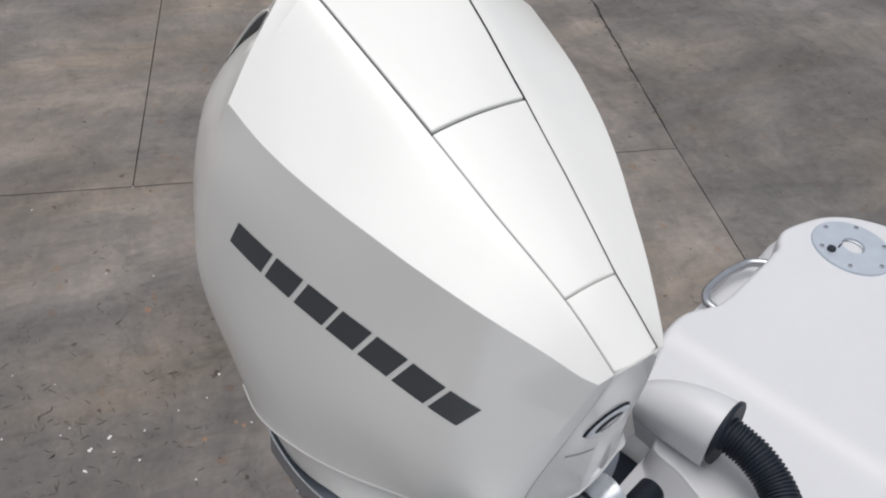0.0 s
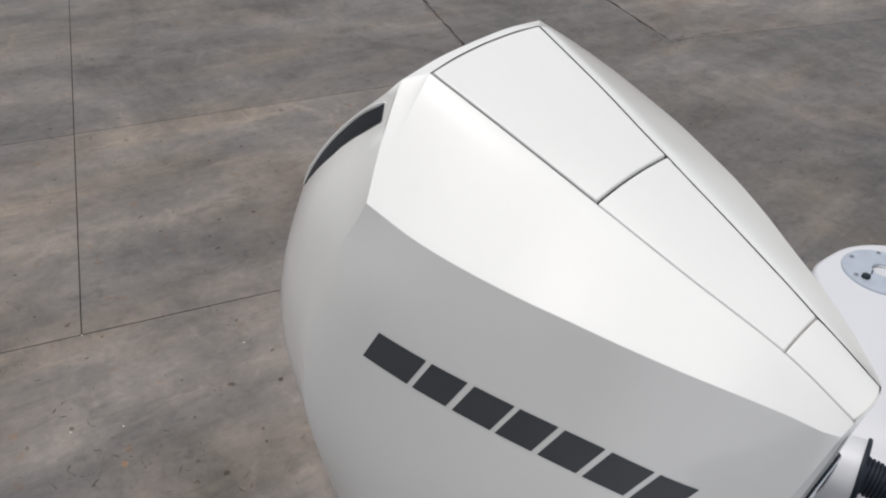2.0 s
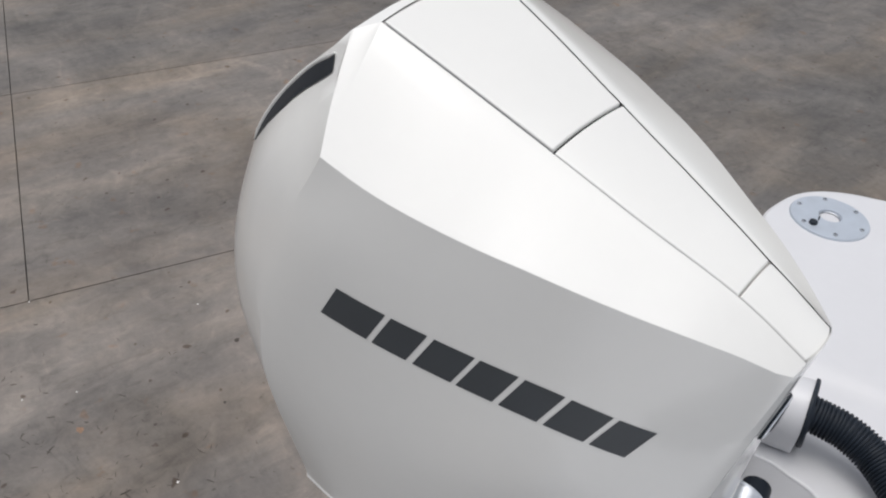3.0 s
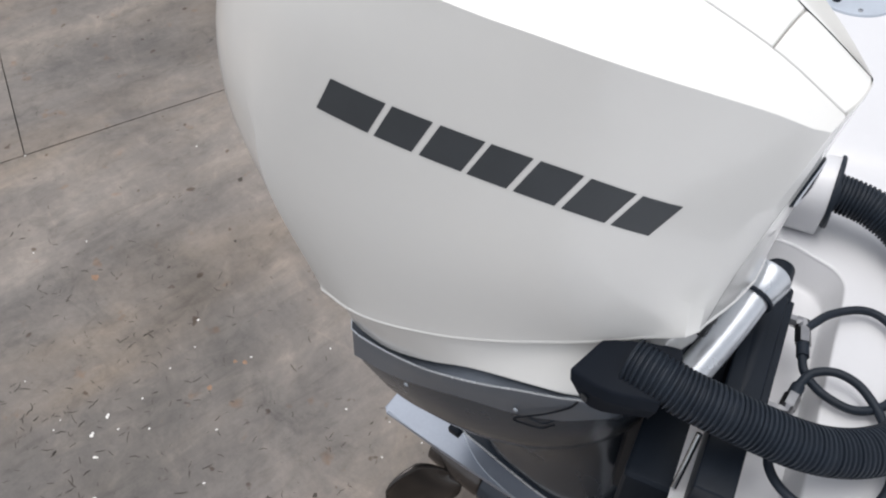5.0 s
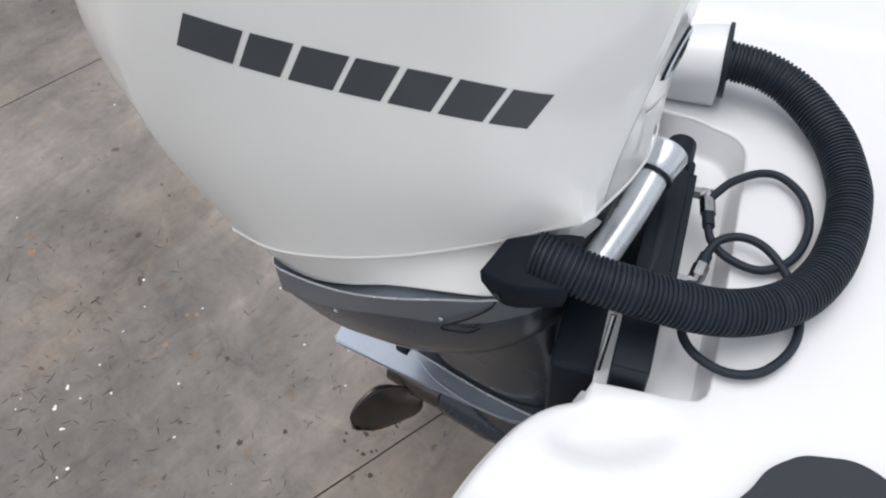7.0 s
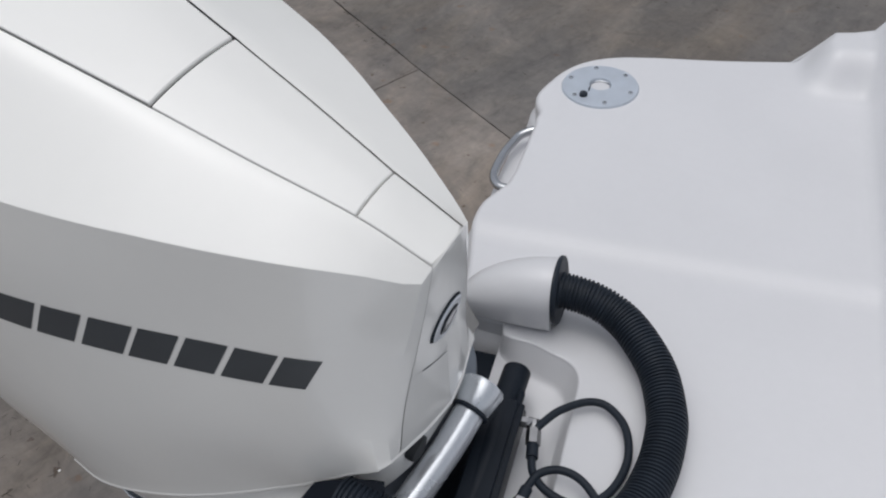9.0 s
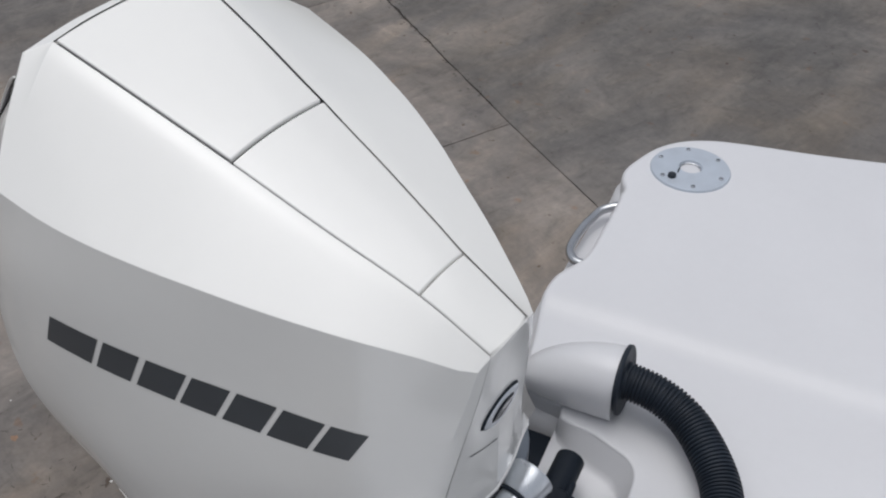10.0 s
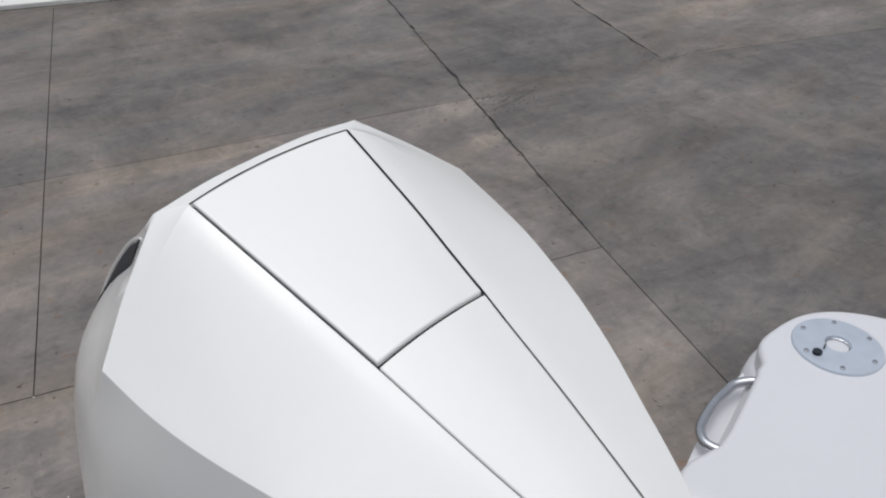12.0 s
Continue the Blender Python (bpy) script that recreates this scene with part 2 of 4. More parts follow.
def slab(corners, rough=(), tone=.5):
    """One cast slab from its corners (a away from the boat, b across); rough: the sides with a broken edge."""
    loop, g = [], 0.0021
    mid = sum((Vector(c) for c in corners), Vector((0, 0))) / len(corners)
    n_c = len(corners)
    for i in range(n_c):
        p, q = Vector(corners[i]), Vector(corners[(i + 1) % n_c])
        d = (q - p).normalized()
        nor = Vector((-d.y, d.x))
        amt, gap = (0.04, 0.0024) if i in rough else (0.0022, g)
        n = max(2, min(140, int((q - p).length / 0.05)))
        for k in range(n):
            w = abs(noise.noise((p.x * 3 + k * 0.23, p.y * 5 + i * 9, 1.3))) + 0.5 * abs(noise.noise((k * 1.1, p.y + i * 4, 7.7)))
            if i in rough:
                w = max(0, w - .22) * min(1, max(.12, (p.lerp(q, k / n).x + .3) / 2))
            prev = Vector(corners[i - 1])
            dp = (p - prev).normalized()
            c = p.lerp(q, k / n) + nor * ((gap + w * amt) if k else gap) + (Vector((-dp.y, dp.x)) * g if k == 0 else Vector((0, 0)))
            loop.append((c.x, -c.y))
    ob = part("slab", prism(loop[::-1], -0.018, 0.0), M_CONC, ground, smooth=0)
    ob.matrix_world = YARD
    ob["tone"] = tone
    return ob


slab([(-2.14, -4), (-.274, -4), (.19, 2.77), (-2.14, 2.73)], (2,), .56)
slab([(-6, -4), (-2.14, -4), (-2.14, 2.73), (-6, 2.65)], (2,))
slab([(-.274, -4), (1.58, -4), (1.955, 0), (0, 0)], (), .62)
slab([(0, 0), (1.955, 0), (2.225, 2.857), (.19, 2.77)], (2,), .55)
slab([(1.58, -4), (5.1, -4), (5.4, 0), (1.955, 0)], (), .19)
slab([(1.955, 0), (5.4, 0), (5.6, 3.03), (2.225, 2.857)], (2,), .16)
slab([(-6, 2.65), (-2.14, 2.73), (.19, 2.77), (2.225, 2.857), (5.6, 3.03), (9, 3.2), (9, 4.72), (2.45, 4.60), (2.43, 9), (-6, 9)], (0, 1, 2, 3, 4, 6), .04)
slab([(2.45, 4.60), (9, 4.72), (9, 9), (2.43, 9)], (0,), .52)
slab([(5.1, -4), (9, -4), (9, 3.2), (5.6, 3.03), (5.4, 0)], (2,))


def crack(points, width):
    """A thin broken line in the concrete."""
    pts = spline([(*p, 0.0012) for p in points], 60)
    rows = []
    for i, p in enumerate(pts):
        d = (pts[min(i + 1, 59)] - pts[max(0, i - 1)]).normalized()
        nor = Vector((-d.y, d.x, 0))
        w = width * (0.25 + abs(noise.noise(p * 9)) * 1.6)
        p = p + nor * noise.noise(p * 5 + Vector((3, 1, 0))) * 0.03
        rows.append([p - nor * w, p + nor * w])
    part("crack", sheet(rows), M_CRACK, ground)


crack([(-4.631, 3.448), (-4.57, 3.70), (-4.518, 3.955)], 0.009)
crack([(-4.36, 3.429), (-4.44, 3.66), (-4.518, 3.955)], 0.008)
crack([(-4.50, 3.445), (-4.46, 3.55), (-4.53, 3.72)], 0.006)
crack([(-4.518, 3.955), (-4.50, 4.355), (-4.479, 4.731), (-4.475, 5.1)], 0.003)
crack([(-4.47, 5.15), (-4.44, 5.23), (-4.457, 5.626), (-4.40, 5.9)], 0.008)
crack([(-4.55, 5.16), (-4.80, 5.27), (-5.0, 5.35)], 0.007)
crack([(-2.703, 2.973), (-2.715, 2.8), (-2.736, 2.617)], 0.002)
far_wall = bmesh.new()
box(5.46, 5.66, -6, 1.2, 0.0, 0.05, bm=far_wall)
kerb = tagged(part("kerb", far_wall, M_CHIP, None, bevel=.01), "low pale concrete kerb along the yard edge", "kerb", kind="structure")
kerb.matrix_world = YARD


def flakes(name, label, mat, places, seed, size, long):
    rnd = random.Random(seed)
    bm = bmesh.new()
    for x, y in places:
        s = rnd.uniform(*size)
        m = pose(x, y, 0.0015, rnd.uniform(-8, 8), rnd.uniform(-8, 8), rnd.uniform(0, 360)) @ Matrix.Diagonal((s * long, s, s * 0.25, 1))
        bmesh.ops.create_icosphere(bm, subdivisions=1, radius=0.5, matrix=m)
    ob = part(name, bm, mat, None)
    return tagged(ob, label, "debris", kind="stuff")


rnd = random.Random(4)
stain = bmesh.new()
srnd = random.Random(9)
for sx, sy, n in ((-.896, .41, 14), (-.883, .535, 10), (-.93, .45, 6), (-.82, .36, 6)):
    for _ in range(n):
        r = srnd.uniform(.0008, .003) if srnd.random() < .75 else srnd.uniform(.005, .011)
        long = srnd.uniform(.35, .9)
        px, py = sx + srnd.gauss(0, .03), sy + srnd.gauss(0, .03)
        vs = [stain.verts.new((px + math.cos(k * .785) * r * srnd.uniform(.6, 1.3), py + math.sin(k * .785) * r * long * srnd.uniform(.5, 1.4), .0016)) for k in range(8)]
        stain.faces.new(vs)
tagged(part("oil_spot", stain, M_TWIG, None), "dark oil drips under the propeller", "stain", kind="stuff")
flakes("paint_chip", "small white paint chips scattered on the concrete", M_CHIP,
       [(-1.746, -.058), (-1.741, -.064), (-1.71, -.129), (-1.716, -.122), (-1.629, -.145), (-1.635, -.151), (-1.9, .338), (-1.621, .02), (-1.353, .064), (-1.511, -.243), (-1.511, -.207)], 5, (0.006, 0.012), 1.3)
flakes("paint_chip", "tiny white paint specks on the concrete", M_CHIP,
       [(-1.653, .401), (-1.487, .18), (-1.734, .052), (-1.782, .173), (-1.68, -.055), (-1.847, -.391), (-1.613, -.506), (-1.802, -.211)] + [(rnd.uniform(-3.2, -0.9), rnd.uniform(-1.0, 0.9)) for _ in range(30)], 15, (0.003, 0.007), 1.4)
cr_a = Vector((-.9757, .2187))
cr_o = Vector((-3.1, .19)) + Vector((.2187, .9757)) * 2.762
cr_a = cr_a + Vector((.2187, .9757)) * .0435
litter = []
for _ in range(150):
    t = rnd.uniform(.4, 4.0)
    p = cr_o + cr_a * t + Vector((rnd.gauss(0, .02), rnd.gauss(0, .02)))
    litter.append((p.x, p.y))
for _ in range(90):
    litter.append((-4.5 + rnd.gauss(0, .12), 3.62 + rnd.gauss(0, .16)))
for _ in range(30):
    litter.append((-4.46 + rnd.gauss(0, .1), 5.2 + rnd.gauss(0, .2)))
flakes("crack_litter", "dark dirt and leaf bits caught in the slab crack", M_TWIG, litter, 8, (0.004, 0.013), 1.8)
flakes("twig_litter", "dark twig and leaf bits on the concrete", M_TWIG,
       [(rnd.uniform(-4.5, -0.7), rnd.uniform(-1.2, 4.2)) for _ in range(520)] + [(rnd.gauss(-1.7, .35), rnd.gauss(-.15, .3)) for _ in range(170)] + [(cx + rnd.gauss(0, .03), cy + rnd.gauss(0, .03)) for cx, cy in [(rnd.uniform(-2.6, -1.1), rnd.uniform(-.9, .6)) for _ in range(9)] for _ in range(8)], 6, (0.0009, 0.0032), 9)



def twigs(name, label, mat, n, seed):
    """Thin bent twigs lying flat, some in pairs."""
    r = random.Random(seed)
    bm = bmesh.new()
    for _ in range(n):
        x, y = (r.gauss(-1.75, .45), r.gauss(-.02, .36)) if r.random() < .7 else (r.uniform(-4.2, -.8), r.uniform(-1.1, 3.6))
        a, size = r.uniform(0, math.pi), r.uniform(.014, .040)
        d, q = Vector((math.cos(a), math.sin(a), 0)), r.uniform(-.18, .18)
        nor = Vector((-d.y, d.x, 0))
        mid = Vector((x, y, .0016))
        tube([mid - d * size / 2, mid + nor * q * size, mid + d * size / 2], [.0007, r.uniform(.0009, .0015), .0006], 5, bm=bm)
    return tagged(part(name, bm, mat, None), label, "debris", kind="stuff")


twigs("twig", "thin dark dry twigs lying on the concrete", M_TWIG, 210, 21)
spots = bmesh.new()
srnd = random.Random(12)
for sx, sy, sr in ((-1.114, .297, .008), (-1.191, .183, .011), (-2.418, .802, .012), (-1.105, .209, .005), (-1.229, .133, .007), (-2.482, .917, .008), (-2.18, .37, .006), (-2.14, .62, .006)):
    spots.faces.new([spots.verts.new((sx + math.cos(k * .628) * sr * srnd.uniform(.6, 1.25), sy + math.sin(k * .628) * sr * srnd.uniform(.6, 1.25), .0018)) for k in range(10)])
tagged(part("oil_spot", spots, M_TWIG, None), "small dark oil spots on the concrete", "stain", kind="stuff")
rust = bmesh.new()
for sx, sy, sr in ((-2.302, .144, .018), (-1.635, .237, .011), (-1.651, .375, .010), (-1.672, .352, .008)):
    rust.faces.new([rust.verts.new((sx + math.cos(k * .524) * sr * srnd.uniform(.5, 1.3), sy + math.sin(k * .524) * sr * srnd.uniform(.4, 1.0), .0015)) for k in range(12)])
tagged(part("rust_stain", rust, M_RUST, None), "faint rusty stains on the concrete", "stain", kind="stuff")

# ---- outboard motor ----
ENGINE = pose(-0.5885, 0.536, 1.935, 4.0, 0, 13.0) @ pose(-0.2, 0, 0, 0, 0, -1.25) @ pose(0.2, 0, 0)
motor = thing("outboard_motor", ENGINE, "large white outboard motor with grey leg on the stern", "outboard motor")

NA, NB, NC, ND = 7, 30, 9, 10


def straight(a, b, c, d):
    return spline(a, NA) + spline(b, NB)[1:] + spline(c, NC)[1:] + spline(d, ND)[1:]


def on_axis(p):
    """Side points were laid out beside a line that is turned a little from the motor's own axis."""
    p = Vector(p)
    return Vector((p.x, p.y + (0.0218 * (p.x + 0.2) if p.y < -0.03 else 0.0218 * (p.x + 0.2) * p.y / -0.03), p.z))


def ring(a, b, c, d):
    """Half ring, front middle to rear middle, starboard side."""
    return [on_axis(p) for p in spline(a, NA) + spline(b, NB)[1:] + spline(c, NC)[1:] + spline(d, ND)[1:]]


TOP = straight([(.307, 0, -.1185), (.3063, -.018, -.1205), (.3035, -.033, -.1255)],
           [(.3035, -.033, -.1255), (.2225, -.0403, -.082), (.11, -.0540, -.0395), (0, -.0655, .002), (-.11, -.0812, .047), (-.218, -.096, .089)],
           [(-.218, -.096, .089), (-.2195, -.096, .0892), (-.2205, -.0955, .0894)],
           [(-.2205, -.0955, .0894), (-.2248, -.05, .0926), (-.2262, 0, .0938)])
CREASE = ring([(.3087, 0, -.1205), (.3080, -.0284, -.1225), (.3046, -.0445, -.1285)],
              [(.3046, -.0445, -.1285), (.2985, -.0645, -.1345), (.253, -.0935, -.1130), (.201, -.1215, -.0960), (.156, -.1403, -.0860), (.104, -.1605, -.0740), (.05, -.1790, -.0620), (-.004, -.1950, -.0525),
               (-.067, -.2130, -.0375), (-.124, -.2240, -.0235), (-.184, -.2300, -.0060)],
              [(-.184, -.2300, -.0060), (-.212, -.180, .038), (-.240, -.122, .083)],
              [(-.240, -.122, .083), (-.2405, -.06, .0908), (-.2412, 0, .0922)])
UPPER = ring([(.2980, 0, -.20), (.2975, -.034, -.20), (.2955, -.062, -.203)],
             [(.2955, -.062, -.203), (.290, -.077, -.205), (.209, -.134, -.205), (.10, -.176, -.185), (0, -.212, -.165), (-.10, -.242, -.145), (-.19, -.259, -.13), (-.238, -.253, -.129)],
             [(-.238, -.253, -.129), (-.337, -.208, -.119), (-.432, -.122, -.13)],
             [(-.432, -.122, -.13), (-.438, -.06, -.13), (-.439, 0, -.13)])
MIDDLE = ring([(.2870, 0, -.33), (.2850, -.050, -.33), (.275, -.094, -.337)],
              [(.275, -.094, -.337), (.248, -.122, -.342), (.20, -.154, -.35), (.10, -.203, -.36), (0, -.24, -.37), (-.10, -.267, -.38), (-.18, -.277, -.36), (-.279, -.284, -.344)],
              [(-.279, -.284, -.344), (-.388, -.233, -.344), (-.415, -.187, -.344)],
              [(-.413, -.185, -.344), (-.424, -.09, -.344), (-.427, 0, -.344)])
PART = ring([(.283, 0, -.432), (.279, -.055, -.428), (.267, -.110, -.424)],
            [(.267, -.110, -.424), (.261, -.143, -.413), (.215, -.152, -.449), (.165, -.174, -.478), (.111, -.193, -.507), (.043, -.227, -.525), (-.03, -.254, -.545), (-.11, -.272, -.567), (-.171, -.276, -.583), (-.243, -.265, -.602)],
            [(-.243, -.265, -.602), (-.285, -.225, -.614), (-.31, -.15, -.62)],
            [(-.31, -.15, -.62), (-.325, -.08, -.625), (-.33, 0, -.625)])


def whole(half):
    """Full ring from the half: starboard then port."""
    return half + [mirrored(p) for p in half[-2:0:-1]]


def down(stack, n):
    """Smooth rows between stacked half rings."""
    cols = [spline(col, n) for col in zip(*stack)]
    return [list(r) for r in zip(*cols)]


wall_rows = down([CREASE, UPPER, MIDDLE, PART], 22)
# the rear of the cowl swells between its top edge and its waist
for row in wall_rows:
    for k, p in enumerate(row):
        t = min(1, max(0, (.085 - p.z) / .40))
        swell = .0085 * math.sin(math.pi * t ** .8) * min(1, max(0, (-.205 - p.x) / .09))
        row[k] = p + Vector((-.72, .35 * max(-1, p.y / .15), .45)) * swell
flank_rows = []
for t, lift in ((0, 0), (.06, .062), (.14, .088), (.25, .09), (.42, .075), (.6, .055), (.75, .036), (.88, .018), (1, 0)):
    row = []
    for a, b in zip(TOP, CREASE):
        w = (b - a).length
        row.append(a.lerp(b, t) + Vector((0, -.35, .94)) * lift * max(0, w - .03) * .34)
    flank_rows.append(row)
SEAM = NA - 1
REAR = NA + NB - 2


def port_shift(x):
    """The panel edge on the port side wanders a little from the mirrored starboard one."""
    return float(np.interp(x, (-.22, -.10, 0, .11, .2225, .3035), (0, .0050, .0070, .0010, -.0062, -.001)))


def port_width(p):
    """How much wider the port side is than the mirrored starboard side."""
    side = .12 * (min(1, max(0, (p[0] + .25) / .26)) - .3 * math.exp(-((p[0] + .19) / .085) ** 2))
    front = .2 * min(1, max(0, (p[0] - .19) / .10)) * min(1, max(0, (-.18 - p[2]) / .12))
    return side - front - float(np.interp(p[0], (-.18, -.10, 0, .10, .20, .30), (0, .035, .060, .135, .27, .28)))


def half_shell(rows, i0, i1, flip):
    return [[(Vector((p[0], -p[1] - port_width(p) * (p[1] - q[1]) + port_shift(q[0]) * math.exp(-abs(p[1] - q[1]) / .06), p[2])) if flip else p) for p, q in zip(r[i0:i1 + 1], TOP[i0:i1 + 1])] for r in rows]


last = len(TOP) - 1
shell = bmesh.new()
for flip in (False, True):
    sheet(half_shell(flank_rows, SEAM, last, flip), bm=shell)
    sheet(half_shell(wall_rows, SEAM, last, flip), bm=shell)
    lip = [[Vector((p.x * s - 0.0, p.y * s, p.z - dz)) for p in half_shell([wall_rows[-1]], 0, last, flip)[0]] for s, dz in ((1, 0), (1.005, .002), (1.006, .005), (0.999, .0075), (0.96, .007))]
    sheet(lip, bm=shell)
weld(shell)
shell_tree = BVHTree.FromBMesh(shell)
part("upper_cowl", shell, M_COWL, motor, "glossy white upper engine cowl", smooth=40, bevel=0.005)

# front face of the cowl, its own panel between the seams
front = bmesh.new()
for flip in (False, True):
    for rows in (flank_rows, wall_rows):
        rr = half_shell(rows, 0, SEAM, flip)
        for r in rr:
            r[-1] = r[-1].lerp(r[-2], 0.09)
        sheet(rr, bm=front)
weld(front)
part("front_panel", front, M_COWL, motor, "white front cowl panel", smooth=40, bevel=0.004)
seam = bmesh.new()
for flip in (False, True):
    for rows in (flank_rows, wall_rows):
        sheet([[Vector((p.x - .004, p.y * .985, p.z)) for p in (r[-2], r[-1], q)] for r, q in ((h, h2) for h, h2 in zip(half_shell(rows, 0, SEAM, flip), [x[SEAM + 1] if not flip else mirrored(x[SEAM + 1]) for x in rows]))], bm=seam)
weld(seam)
part("seam_backing", seam, M_SEAM, motor)

# top trough and its three panels
edge_x = [p.x for p in TOP[SEAM:REAR + 1]]
edge_y = [-p.y for p in TOP[SEAM:REAR + 1]]
edge_z = [p.z for p in TOP[SEAM:REAR + 1]]


def edge_at(x):
    """Half width and height of the panel edge at x."""
    xs, ys, zs = edge_x[::-1], edge_y[::-1], edge_z[::-1]
    return float(np.interp(x, xs, ys)), float(np.interp(x, xs, zs))


def top_panel(name, x0, x1, bow0, bow1, gap, lift, label, rear=False):
    rows = []
    n = 16
    for i in range(n + 1):
        t = i / n
        row = []
        for j in range(-10, 11):
            v = j / 10
            bow = (bow0 * (1 - t) + bow1 * t) * (1 - v * v)
            x = x0 + (x1 - x0) * t + bow
            w, z = edge_at(x0 + (x1 - x0) * t)
            w -= gap
            row.append(Vector((x, v * w + max(0, v) * port_shift(x), z + (.005 - .002 * max(0, -x) / .217) * (1 - v * v) * min(1, w / .06) + lift)))
        rows.append(row)
    bm = bmesh.new()
    sheet(rows, bm=bm)
    border = rows[0] + [r[-1] for r in rows[1:]] + rows[-1][-2::-1] + [r[0] for r in rows[-2:0:-1]]
    sheet([border, [p - Vector((0, 0, 0.0045)) for p in border]], closed=True, bm=bm)
    weld(bm)
    return part(name, bm, M_COWL, motor, label, smooth=40, bevel=0.0018)


top_panel("top_panel", 0.3025, 0.2237, .0058, .0, .0016, .0005, "small white front top panel")
top_panel("top_panel", 0.2218, 0.0012, .0, .0, .0016, .0005, "long white middle top panel")
top_panel("top_panel", -0.0016, -0.2180, .0, -.0058, .0030, .0016, "wide white rear top hatch")
def gap_floor(x0, x1, n, mat, deep):
    """Recessed strip that shows in the gaps round the top panels."""
    rows = []
    for i in range(n + 1):
        x = x0 + (x1 - x0) * i / n
        w, z = edge_at(max(x, -.217))
        rows.append([Vector((x, v * (w + .001) + max(0, v) * port_shift(x), z - deep + .0035 * (1 - v * v) * min(1, w / .06))) for v in (-1, -.5, 0, .5, 1)])
    part("panel_gap_floor", sheet(rows), mat, motor)


gap_floor(.3025, .031, 14, M_SEAM, .0030)
# round the hatch the gap's shade is put into a dark floor
gap_floor(.031, -.213, 14, M_RECESS_SHADE, .0055)
sill = []
for v in (k / 10 - 1 for k in range(21)):
    zb = .0885 + .0042 * (1 - v * v)
    sill.append([Vector((-.213 - .0058 * (1 - v * v), v * .0925, zb - .003)), Vector((-.2205 - .006 * (1 - v * v), v * .0955, zb - .0006))])
part("hatch_sill", sheet(sill), M_SEAM, motor, "pale grey sill behind the rear hatch")

wall_tree = BVHTree.FromPolygons([p for r in wall_rows for p in r], [(i * len(TOP) + j, i * len(TOP) + j + 1, (i + 1) * len(TOP) + j + 1, (i + 1) * len(TOP) + j) for i in range(len(wall_rows) - 1) for j in range(last)])


def rear_intake(flip):
    """Dark crescent patch under the rear edge; black paints the air inlet's inner shade."""
    upper = spline([(-.2504, -.1373, .054), (-.299, -.129, .016), (-.355, -.132, -.042), (-.390, -.142, -.094), (-.4035, -.150, -.1245)], 16)
    lower = spline([(-.2345, -.158, .047), (-.2916, -.1565, -.0035), (-.331, -.161, -.047), (-.378, -.158, -.098), (-.4035, -.151, -.125)], 16)
    rows = []
    for a, b in zip(upper, lower):
        row = []
        for t in (0, .33, .67, 1):
            p, nor = wall_tree.find_nearest(a.lerp(b, t))[:2]
            nor = nor if nor.z > 0 else -nor
            q = p + nor * .0012
            row.append(mirrored(q) if flip else q)
        rows.append(row)
    intake = part("air_intake", sheet(rows), M_DARK, motor, "air inlet drawn as a black crescent of painted shade")
    lip = [r[0] + (r[0] - r[1]).normalized() * .0022 for r in rows]
    part("intake_lip", tube(lip, [.0012] + [.0034] * (len(lip) - 2) + [.0012], 10), M_COWL, intake, "white rolled lip")
    return intake


rear_intake(False)
rear_intake(True)


# plain slanted marks in place of the maker's mark on the side
def side_mark(x0, x1, top_slant, flip):
    rows = []
    for i in range(9):
        s = i / 8
        col = []
        for j in range(7):
            h = j / 6
            x = x0 + (x1 - x0) * s + (h - 0.5) * top_slant
            z = -.156 - .2056 * (x + .151) - .050 * (1 - h)
            hit = shell_tree.ray_cast(Vector((x, -1, z)), Vector((0, 1, 0)))
            p, nor = (hit[0], hit[1]) if hit[0] else (Vector((x, -.2, z)), Vector((0, -1, 0)))
            nor = nor if nor.y < 0 else -nor
            p = p + nor * .0007
            col.append(mirrored(p) if flip else p)
        rows.append(col)
    part("decal_mark", sheet(rows), M_DECAL, motor, "charcoal slanted vinyl mark")


for flip in (False, True):
    for x0, x1 in ((-.158, -.096), (-.089, -.046), (-.038, .008), (.014, .056), (.063, .106), (.113, .157), (.163, .200)):
        side_mark(x0, x1, .022, flip)

# front badge: pointed oval of plain chrome
loop = []
for k in range(32):
    u, v = math.cos(2 * math.pi * k / 32) * .0352, math.sin(2 * math.pi * k / 32)
    v *= .0225 * abs(v) ** .4
    loop.append((u * .948 - v * .317, u * .317 + v * .948))
front_tree = BVHTree.FromPolygons([p for r in wall_rows for p in r[:SEAM + 1]] , [(i * (SEAM + 1) + j, i * (SEAM + 1) + j + 1, (i + 1) * (SEAM + 1) + j + 1, (i + 1) * (SEAM + 1) + j) for i in range(21) for j in range(SEAM)])


def on_front(y, z, lift):
    h = front_tree.ray_cast(Vector((1, -abs(y), z)), Vector((-1, 0, 0)))
    return Vector(((h[0].x if h[0] else .30) + lift, y, z))


def badge_mesh(scale, lift0, lift1):
    bm = bmesh.new()
    sheet([[on_front(y * s * scale - .0046, -.2460 + z * s * scale, l) for y, z in loop] for s, l in ((1.0, lift0), (.93, lift1), (.5, lift1), (.02, lift1))], closed=True, bm=bm)
    return bm


